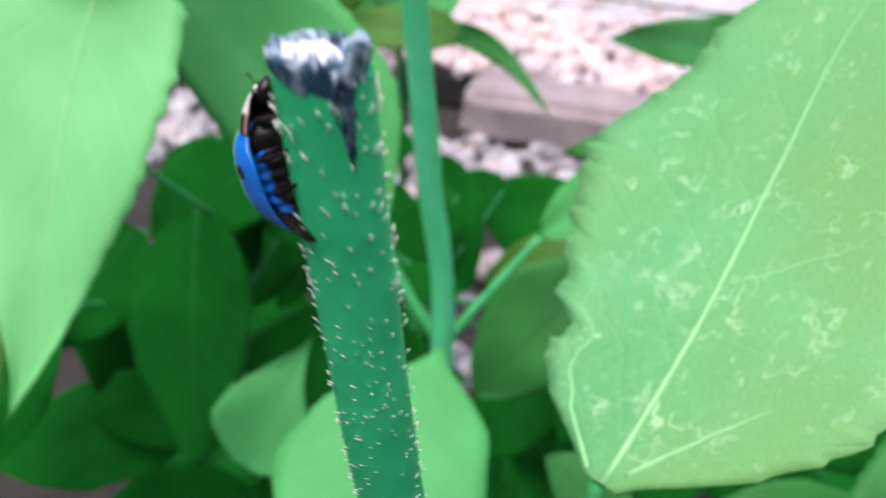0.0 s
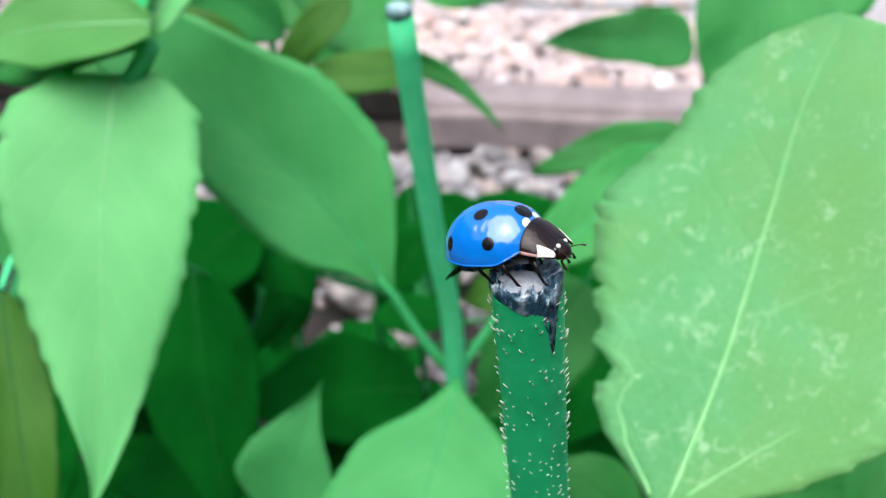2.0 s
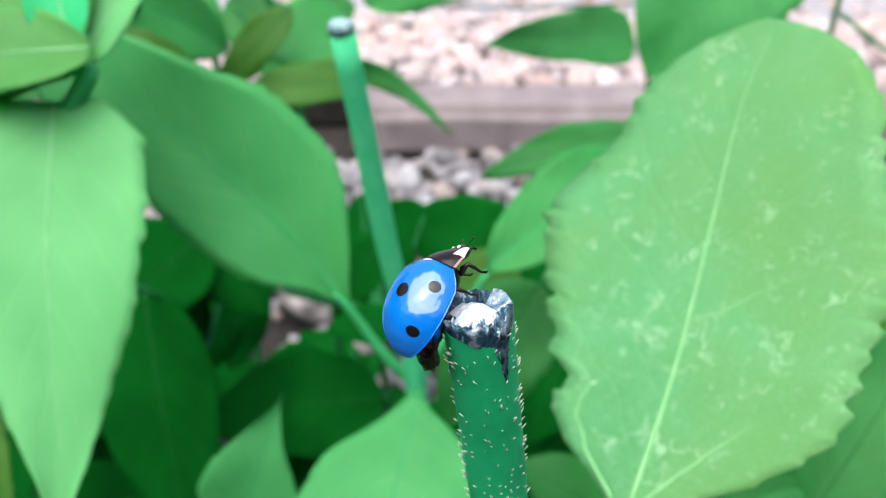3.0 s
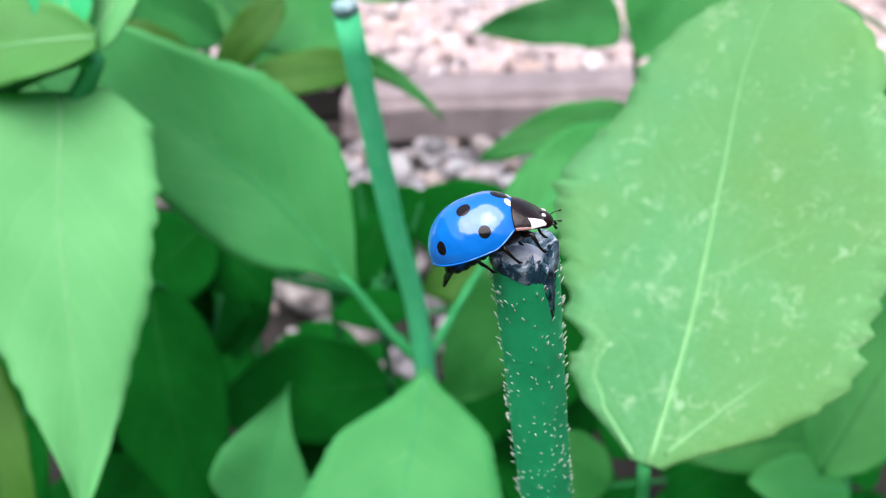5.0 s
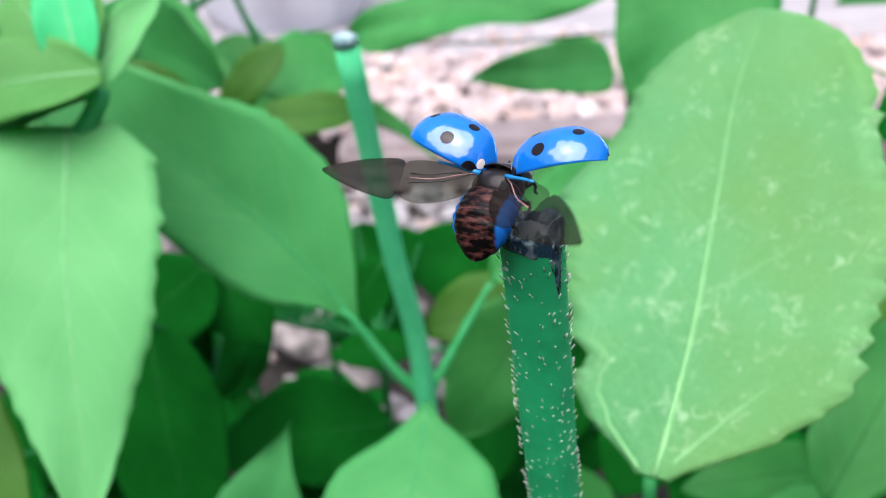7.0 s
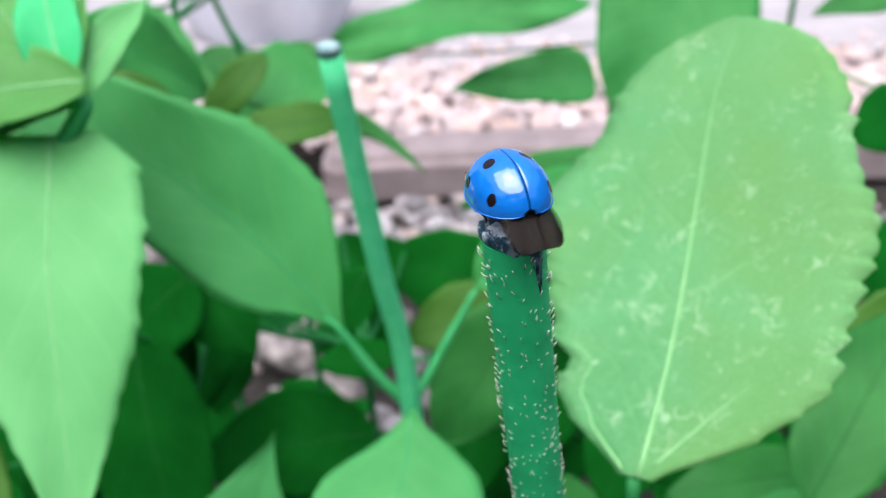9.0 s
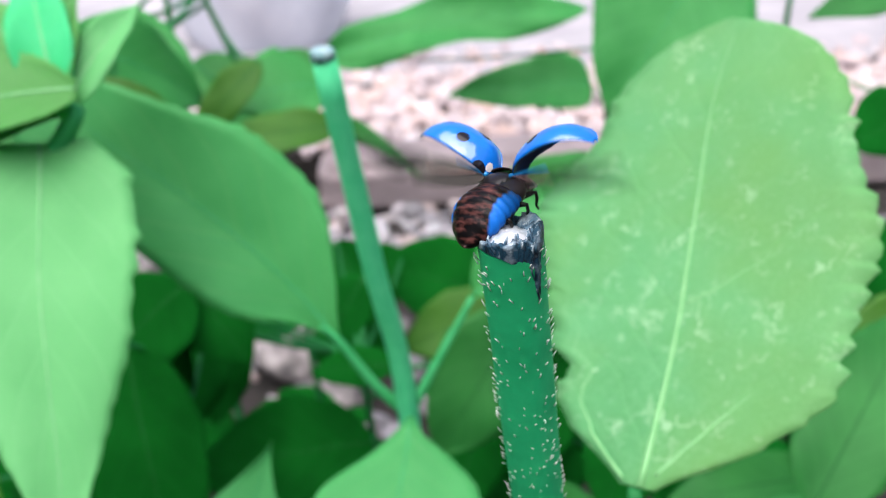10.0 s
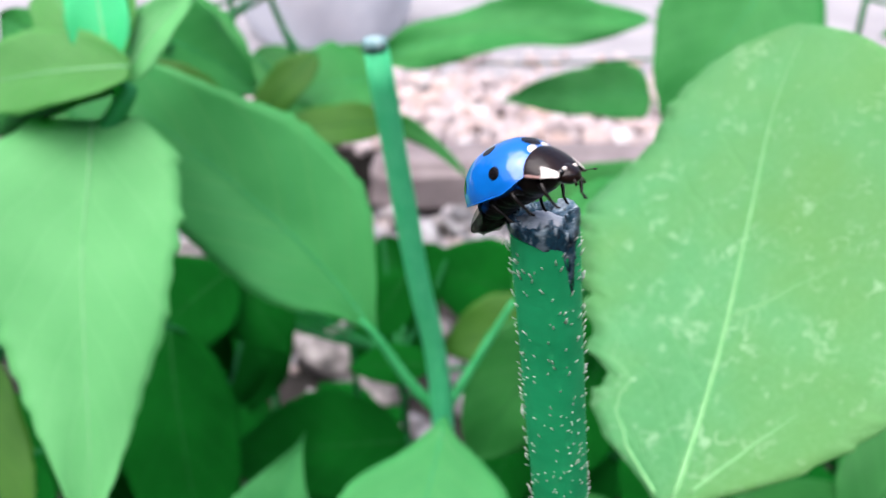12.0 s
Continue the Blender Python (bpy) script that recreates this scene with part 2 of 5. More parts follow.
def abdomen_material():
    m, nt, bsdf = material("abdomen_segments")
    obj = nt.nodes.new("ShaderNodeTexCoord").outputs["Object"]
    sep = put(nt, "ShaderNodeSeparateXYZ", {"Vector": obj})
    side = math_of(nt, "ABSOLUTE", sep.outputs["Y"])
    brown = mixed(nt, ramp(nt, noise_of(nt, put(nt, "ShaderNodeMapping", {"Vector": obj, "Scale": (1.0, 0.35, 1.0)}).outputs[0], 2600.0, 4.0), [(0.48, (0.0,)), (0.66, (1.0,))]), (0.002, 0.0015, 0.0015), (0.10, 0.036, 0.03))
    rim = ramp(nt, math_of(nt, "MULTIPLY", side, 1000.0 / 3.0), [(0.47, (0.0,)), (0.53, (1.0,))])
    droop = math_of(nt, "MULTIPLY", math_of(nt, "MAXIMUM", math_of(nt, "SUBTRACT", -0.0011, sep.outputs["X"]), 0.0), 0.42)
    under = ramp(nt, math_of(nt, "ADD", math_of(nt, "MULTIPLY", math_of(nt, "ADD", sep.outputs["Z"], droop), 1000.0), 1.0), [(0.55, (1.0,)), (0.85, (0.0,))])
    col = mixed(nt, under, mixed(nt, rim, brown, (0.01, 0.16, 0.62)), (0.006, 0.005, 0.005))
    nt.links.new(col, bsdf.inputs["Base Color"])
    bsdf.inputs["Roughness"].default_value, bsdf.inputs["Coat Weight"].default_value = 0.45, 0.04
    bsdf.inputs["Specular IOR Level"].default_value = 0.15
    bumped(nt, bsdf, noise_of(nt, obj, 5000.0, 3.0), 0.4, 0.00005)
    return m


ABDOMEN = abdomen_material()


def wing_material(name, dark, light, cover):
    m, nt, bsdf = material(name)
    obj = nt.nodes.new("ShaderNodeTexCoord").outputs["Object"]
    tone = ramp(nt, noise_of(nt, obj, 500.0, 4.0), [(0.35, dark), (0.65, light)])
    nt.links.new(tone, bsdf.inputs["Base Color"])
    bsdf.inputs["Roughness"].default_value, bsdf.inputs["Specular IOR Level"].default_value = 0.25, 0.12
    clear = nt.nodes.new("ShaderNodeBsdfTransparent")
    clear.inputs["Color"].default_value = (0.8, 0.85, 0.8, 1)
    bumped(nt, bsdf, noise_of(nt, obj, 900.0, 3.0), 0.5, 0.0001)
    mix = put(nt, "ShaderNodeMixShader", {0: cover, 1: clear.outputs[0], 2: bsdf.outputs[0]})
    nt.links.new(mix.outputs[0], nt.nodes["Material Output"].inputs["Surface"])
    return m


WING = wing_material("wing_membrane", (0.004, 0.004, 0.004), (0.05, 0.032, 0.028), 0.24)
WING_DARK = wing_material("wing_tip_membrane", (0.002, 0.004, 0.003), (0.024, 0.018, 0.014), 0.54)
WING_BLUE = plain("wing_edge_blue", (0.01, 0.2, 0.5), (0.02, 0.3, 0.65), 600, 0.3)


# ---- building helpers ----
def as_mesh(name, bm, mat):
    me = bpy.data.meshes.new(name)
    bm.normal_update()
    bm.to_mesh(me)
    bm.free()
    me.materials.append(mat)
    for p in me.polygons:
        p.use_smooth = True
    return me


def part(name, bm, mat, parent=None, label=""):
    ob = new(name, as_mesh(name, bm, mat))
    ob.parent = parent
    if label:
        ob["label"] = label
    return ob


def root(name, place, label, category, group=""):
    e = new(name)
    e.empty_display_size = 0.01
    e.matrix_basis = Matrix.Translation(place)
    return tagged(e, label, category, group)


def tube(bm, points, radii, sides=8, cap=True):
    """A tapered tube along points."""
    pts = [Vector(p) for p in points]
    rings = []
    side = None
    for i, p in enumerate(pts):
        way = (pts[min(i + 1, len(pts) - 1)] - pts[max(i - 1, 0)]).normalized()
        if side is None:
            side = way.orthogonal().normalized()
        side = (side - way * side.dot(way)).normalized()
        other = way.cross(side)
        rings.append([bm.verts.new(p + radii[i] * (math.cos(a) * side + math.sin(a) * other)) for a in (2 * math.pi * k / sides for k in range(sides))])
    for a, b in zip(rings, rings[1:]):
        for k in range(sides):
            bm.faces.new((a[k], a[(k + 1) % sides], b[(k + 1) % sides], b[k]))
    if cap:
        bm.faces.new(rings[0][::-1])
        bm.faces.new(rings[-1])
    return rings


def curve_points(points, n):
    """A smooth line through the points (Catmull-Rom), n steps a span."""
    p = [Vector(q) for q in points]
    p = [2 * p[0] - p[1]] + p + [2 * p[-1] - p[-2]]
    out = []
    for i in range(1, len(p) - 2):
        for k in range(n):
            s = k / n
            a, b, c, d = p[i - 1], p[i], p[i + 1], p[i + 2]
            out.append(0.5 * (2 * b + (c - a) * s + (2 * a - 5 * b + 4 * c - d) * s * s + (3 * b - a - 3 * c + d) * s ** 3))
    out.append(p[-2])
    return out


def station(values, u, blunt):
    """A smooth line through evenly spaced values from base to tip; blunt 2 rounds the tip, 1 leaves it pointed."""
    n = len(values) - 1
    i = min(int(u * n), n - 1)
    s = u * n - i
    a, b, c, d = (math.copysign(abs(values[min(max(k, 0), n)]) ** blunt, values[min(max(k, 0), n)]) for k in (i - 1, i, i + 1, i + 2))
    h = 0.5 * (2 * b + (c - a) * s + (2 * a - 5 * b + 4 * c - d) * s * s + (3 * b - a - 3 * c + d) * s ** 3)
    return math.copysign(abs(h) ** (1 / blunt), h) if blunt == 1.0 else max(h, 0.0) ** (1 / blunt)


class Blade:
    """The surface of one leaf: x along its length, y across, z out of its upper face."""

    def __init__(self, length, width, p=0.75, q=1.05, serr=0.03, teeth=16, bow=0.05, fold=0.25, wave=0.02, seed=0, curl=0.0, skew=0.0, bites=(), sides=(1.0, 1.0), outline=None, spine=None, blunt=1.0):
        self.l, self.w = length, width / 2
        self.serr, self.teeth, self.bow, self.fold, self.wave, self.seed, self.curl, self.skew = serr, teeth, bow, fold, wave, seed, curl, skew
        self.bites, self.sides, self.outline, self.spine, self.blunt = bites, sides, outline, spine, blunt
        self.p, self.q = (p if isinstance(p, tuple) else (p, p)), (q if isinstance(q, tuple) else (q, q))
        self.norm = []
        for a, b in zip(self.p, self.q):
            top = a / (a + b)
            self.norm.append(1 / (top ** a * (1 - top) ** b))

    def half(self, u, side):
        u = min(max(u, 0.0), 1.0)
        k = 0 if side > 0 else 1
        if self.outline:
            w = self.l * station(self.outline[k], u, self.blunt if u > 0.6 else 1.0)
        else:
            w = self.w * self.norm[k] * u ** self.p[k] * (1 - u) ** self.q[k]
        saw = (u * self.teeth + 0.13 * math.sin(9 * u + self.seed) + (0.4 if k else 0.0)) % 1.0
        tooth = saw / 0.72 if saw < 0.72 else (1 - saw) / 0.28
        w *= 1 + self.serr * (0.75 + 1.3 * noise.noise((u * 13, side, self.seed))) * (tooth - 0.5) * 2 + 0.02 * noise.noise((u * 31, side, self.seed)) + 0.02 * math.sin(23 * u + self.seed)
        w *= self.sides[0] if side > 0 else self.sides[1]
        for s, u0, r in self.bites:
            d = (u - u0) * self.l
            if s * side > 0 and abs(d) < r:
                w -= math.sqrt(r * r - d * d)
        return max(w, 0.0)

    def at(self, u, v):
        w = self.half(u, v)
        y = v * w
        ripple = self.wave * self.l * math.sin(11 * u + 2.3 * v + self.seed) * abs(v) ** 1.5
        z = self.bow * self.l * 4 * u * (1 - u) + abs(y) * self.fold - self.curl * (v * w) ** 2 / max(self.w, 1e-6) + ripple
        lean = self.skew * math.sin(math.pi * u) + (station(self.spine, u, 1.0) if self.spine else 0.0)
        return Vector((u * self.l, y * math.cos(self.fold * 0.6) + lean * self.l, z))

    def mesh(self, name, mat, nu=44, nv=12, thick=0.00035):
        bm = bmesh.new()
        uv = bm.loops.layers.uv.new("leaf")
        rows, coords = [], {}
        for layer in (0, 1):
            grid = []
            for i in range(nu + 1):
                u = 0.004 + 0.992 * i / nu
                line = []
                for j in range(nv + 1):
                    v = 2 * j / nv - 1
                    vert = bm.verts.new(self.at(u, v) - Vector((0, 0, thick * layer)))
                    coords[vert] = (u, v * 0.5 + 0.5)
                    line.append(vert)
                grid.append(line)
            rows.append(grid)
        a, b = rows
        for i in range(nu):
            for j in range(nv):
                bm.faces.new((a[i][j], a[i + 1][j], a[i + 1][j + 1], a[i][j + 1]))
                bm.faces.new((b[i][j], b[i][j + 1], b[i + 1][j + 1], b[i + 1][j]))
            bm.faces.new((a[i][0], b[i][0], b[i + 1][0], a[i + 1][0]))
            bm.faces.new((a[i][nv], a[i + 1][nv], b[i + 1][nv], b[i][nv]))
        for j in range(nv):
            bm.faces.new((a[0][j], a[0][j + 1], b[0][j + 1], b[0][j]))
            bm.faces.new((a[nu][j], b[nu][j], b[nu][j + 1], a[nu][j + 1]))
        for f in bm.faces:
            for loop in f.loops:
                loop[uv].uv = coords[loop.vert]
        return as_mesh(name, bm, mat)

    def line(self, name, points, radius, mat, parent, label="", sunk=-0.25):
        """A rib along (u, v) points, half sunk in the blade."""
        bm = bmesh.new()
        path = [self.at(p[0], p[1]) - Vector((0, 0, radius * sunk)) for p in points]
        n = len(path) - 1
        tube(bm, path, [radius * (1 - 0.85 * i / n) for i in range(n + 1)], 8)
        return part(name, bm, mat, parent, label)


def frame_of(base, tip, normal):
    """The pose of a blade from its base and tip, its upper face turned towards normal."""
    x = (Vector(tip) - Vector(base)).normalized()
    z = Vector(normal)
    z = (z - x * z.dot(x)).normalized()
    y = z.cross(x)
    m = Matrix((x, y, z)).transposed().to_4x4()
    m.translation = base
    return m


def add_leaf(plant, base, tip, width, normal, mat=None, ribs=0, label="", rib_radius=0.00045, nu=44, vein_mat=None, veins=(), **shape):
    """A leaf of the plant with its midrib, and ribs pairs of side veins."""
    length = (Vector(tip) - Vector(base)).length
    blade = Blade(length, width, **shape)
    ob = new("leaf", blade.mesh("leaf", mat or LEAF, nu=nu))
    ob.parent = plant
    ob.matrix_basis = Matrix.Translation(-plant.matrix_basis.translation) @ frame_of(base, tip, normal)
    if label:
        ob["label"] = label
    blade.line("midrib", [(0.005 + 0.95 * k / 24, 0) for k in range(25)], rib_radius, RIB_SOFT if mat is LEAF_SCARRED else RIB_DEEP if mat in (LEAF_SHADED, LEAF_OLIVE, LEAF) else PETIOLE if mat in (LEAF_MID, LEAF_BROAD) else RIB, ob)
    for line, radius in veins:
        blade.line("vein", curve_points([(u, v, 0) for u, v in line], 6), radius, vein_mat or RIB, ob, sunk=0.2)
    for k in range(ribs):
        for s in (-1, 1):
            u0 = 0.03 + 0.78 * k / max(ribs, 1) + (0.02 if s > 0 else 0)
            blade.line("vein", [(u0 + 0.26 * h / 10 * (1 - 0.3 * u0), s * 0.9 * h / 10) for h in range(11)], rib_radius * 0.36, vein_mat or RIB, ob, sunk=0.55)
    return ob


def add_stalk(plant, points, r0, r1, mat=None, name="stem", steps=6, sides=12):
    bm = bmesh.new()
    pts = curve_points([Vector(p) - plant.matrix_basis.translation for p in points], steps)
    n = len(pts) - 1
    tube(bm, pts, [r0 + (r1 - r0) * i / n + 0.02 * r0 * math.sin(i * 1.7) for i in range(n + 1)], sides)
    return part(name, bm, mat or STEM_PALE, plant)


def solid_sheet(skin, nu, nv, depth):
    """A curved plate: skin(i / nu, j / nv, lift) is its outer face, depth its thickness."""
    bm = bmesh.new()
    a, b = [[[bm.verts.new(skin(i / nu, j / nv, lift)) for j in range(nv + 1)] for i in range(nu + 1)] for lift in (0.0, -depth)]
    for i in range(nu):
        for j in range(nv):
            bm.faces.new((a[i][j], a[i][j + 1], a[i + 1][j + 1], a[i + 1][j]))
            bm.faces.new((b[i][j], b[i + 1][j], b[i + 1][j + 1], b[i][j + 1])).material_index = 1
        bm.faces.new((a[i][0], a[i + 1][0], b[i + 1][0], b[i][0]))
        bm.faces.new((a[i][nv], b[i][nv], b[i + 1][nv], a[i + 1][nv]))
    for j in range(nv):
        bm.faces.new((a[0][j], b[0][j], b[0][j + 1], a[0][j + 1]))
        bm.faces.new((a[nu][j], a[nu][j + 1], b[nu][j + 1], b[nu][j]))
    bmesh.ops.recalc_face_normals(bm, faces=bm.faces)
    return bm


# ---- ground ----
def ground():
    bm = bmesh.new()
    xs = [-60, -12, -3] + [-1.2 + 0.06 * i for i in range(41)] + [3, 12, 60]
    ys = [-60, -12, -3, -1] + [-0.4 + 0.06 * i for i in range(40)] + [4, 14, 80]
    grid = [[bm.verts.new((x, y, 0.006 * noise.noise((x * 9, y * 9, 0)) + 0.003 * noise.noise((x * 40, y * 40, 3)) - 0.006 if abs(x) < 1.3 and -1 < y < 2 else -0.006)) for x in xs] for y in ys]
    for i in range(len(ys) - 1):
        for j in range(len(xs) - 1):
            bm.faces.new((grid[i][j], grid[i][j + 1], grid[i + 1][j + 1], grid[i + 1][j]))
    tagged(part("ground", bm, SOIL), "dark damp garden soil", "ground", kind="structure")


def rough_box(size, cuts, bevel, rough, seed):
    """A bevelled block with an uneven skin, standing on z = 0."""
    bm = bmesh.new()
    bmesh.ops.create_cube(bm, size=1)
    bmesh.ops.scale(bm, vec=size, verts=bm.verts)
    bmesh.ops.bevel(bm, geom=bm.edges[:], offset=bevel, segments=3, affect="EDGES")
    bmesh.ops.subdivide_edges(bm, edges=[e for e in bm.edges if e.calc_length() > 0.03], cuts=cuts, use_grid_fill=True)
    for v in bm.verts:
        v.co += Vector([noise.noise(v.co * 45 + Vector((seed, k * 7, 0))) for k in range(3)]) * rough
        v.co.z += size[2] / 2
    return bm


def edging():
    for i, (x, y, lx, turn) in enumerate(((0.035, 0.90, 0.36, 1.5), (0.43, 0.905, 0.40, -1.0), (-0.42, 0.92, 0.36, -2.0))):
        ob = part("edging_block", rough_box((lx, 0.085, 0.062), 8, 0.011, 0.0022, i * 3.1), BLOCK)
        ob.matrix_basis = pose(x, y, -0.006, 0, 0, turn)
        tagged(ob, "mauve-grey concrete edging block lying on soil before gravel", "edging block", "edging blocks of the bed")


def gravel_patch(name, count, xr, yr, z, size, label, seed, mat=GRAVEL):
    """Loose angular pebbles in one mesh."""
    rng = np.random.default_rng(seed)
    base = bmesh.new()
    bmesh.ops.create_icosphere(base, subdivisions=1, radius=1)
    base.verts.ensure_lookup_table()
    co = np.array([v.co[:] for v in base.verts])
    faces = [[v.index for v in f.verts] for f in base.faces]
    base.free()
    verts, polys = [], []
    for i in range(count):
        r = size * (0.5 + rng.random() ** 2 * 1.1)
        c = co * (1 + rng.normal(0, 0.16, (len(co), 1))) * np.array([1, 0.6 + 0.4 * rng.random(), 0.5 + 0.3 * rng.random()]) * r
        e = Euler((rng.random() * 0.8, rng.random() * 0.8, rng.random() * 6.3)).to_matrix()
        c = c @ np.array(e).T
        off = np.array([xr[0] + rng.random() * (xr[1] - xr[0]), yr[0] + rng.random() * (yr[1] - yr[0]), z + r * 0.4 * rng.random()])
        n = len(verts)
        verts += [tuple(v) for v in c + off]
        polys += [[k + n for k in f] for f in faces]
    me = bpy.data.meshes.new(name)
    me.from_pydata(verts, [], polys)
    me.materials.append(mat)
    return tagged(new(name, me), label, "gravel", kind="stuff")


def slab(name, x0, x1, y0, y1, z0, z1, mat, label):
    bm = rough_box((x1 - x0, y1 - y0, z1 - z0), 3, 0.004, 0.0006, 5)
    ob = part(name, bm, mat)
    ob.matrix_basis = pose((x0 + x1) / 2, (y0 + y1) / 2, z0)
    return tagged(ob, label, name, kind="structure")


def boulder():
    bm = bmesh.new()
    bmesh.ops.create_icosphere(bm, subdivisions=4, radius=1)
    for v in bm.verts:
        n = v.co.normalized()
        v.co = Vector((n.x * 0.15, n.y * 0.13, n.z * 0.18)) * (1 + 0.16 * noise.noise(n * 1.7) + 0.04 * noise.noise(n * 6))
    ob = part("boulder", bm, BOULDER)
    ob.matrix_basis = pose(-0.285, 1.47, 0.17, 0, 0, 20)
    tagged(ob, "large pale lilac-white rounded boulder on paving", "boulder")


ground()
edging()
slab("bed_fill", -2.5, 2.5, 0.945, 1.22, -0.01, 0.040, SOIL, "raised soil under the gravel strip")
slab("pavement", -6.0, 6.0, 1.22, 9.0, -0.01, 0.055, PAVING, "pale grey smooth paving beyond the gravel")
gravel_patch("gravel", 3600, (-0.8, 0.9), (0.95, 1.235), 0.043, 0.0125, "pink, white and grey gravel chips behind the edging", 4)
gravel_patch("gravel", 120, (-0.6, 0.7), (1.22, 1.33), 0.055, 0.011, "stray pink and white gravel chips on paving", 9)
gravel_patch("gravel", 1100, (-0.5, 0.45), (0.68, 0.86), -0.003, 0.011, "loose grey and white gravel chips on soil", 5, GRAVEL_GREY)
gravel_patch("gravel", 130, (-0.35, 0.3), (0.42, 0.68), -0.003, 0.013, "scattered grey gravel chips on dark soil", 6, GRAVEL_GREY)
boulder()


# unseen dark walls, added to block low sky light and darken the shell's reflections
def unseen_wall(name, x, y, length, turn):
    bm = rough_box((length, 0.25, 1.7), 6, 0.02, 0.004, 2)
    ob = part(name, bm, UNSEEN_WALL)
    ob.matrix_basis = pose(x, y, -0.006, 0, 0, turn)
    tagged(ob, "unseen dark green wall added round the bed to cut low light", "wall", kind="structure")


unseen_wall("unseen_wall_south", 0, -2.2, 5.3, 0)
unseen_wall("unseen_wall_west", -2.75, 0.6, 5.3, 90)
unseen_wall("unseen_wall_east", 2.75, 0.6, 5.3, 90)


def stone(place, size, seed):
    """A rounded broken stone lying on the soil."""
    bm = bmesh.new()
    bmesh.ops.create_icosphere(bm, subdivisions=3, radius=1)
    for v in bm.verts:
        n = v.co.normalized()
        r = 1 + 0.28 * noise.noise(n * 1.6 + Vector((seed, 0, 0))) + 0.08 * noise.noise(n * 5 + Vector((seed, 3, 0)))
        v.co = Vector((n.x * size, n.y * size * 0.75, n.z * size * 0.6)) * r
    ob = part("stone", bm, STONE)
    ob.matrix_basis = pose(place[0], place[1], size * 0.42, 4, 3, seed * 70)
    tagged(ob, "grey and pink broken stone on dark soil", "stone", "stones under the plants")


for k, (place, size) in enumerate((((-0.128, 0.560), 0.036), ((-0.095, 0.520), 0.026), ((-0.165, 0.600), 0.020), ((-0.240, 0.640), 0.022), ((-0.305, 0.735), 0.024), ((-0.06, 0.60), 0.02), ((0.085, 0.47), 0.018))):
    stone(place, size, k * 1.7)


# ---- the cut stem in front, with bristles ----
STEM_TOP, STEM_LOW = Vector((-0.0095, 0.0387, 0.3783)), Vector((-0.0073, 0.0427, 0.3561))


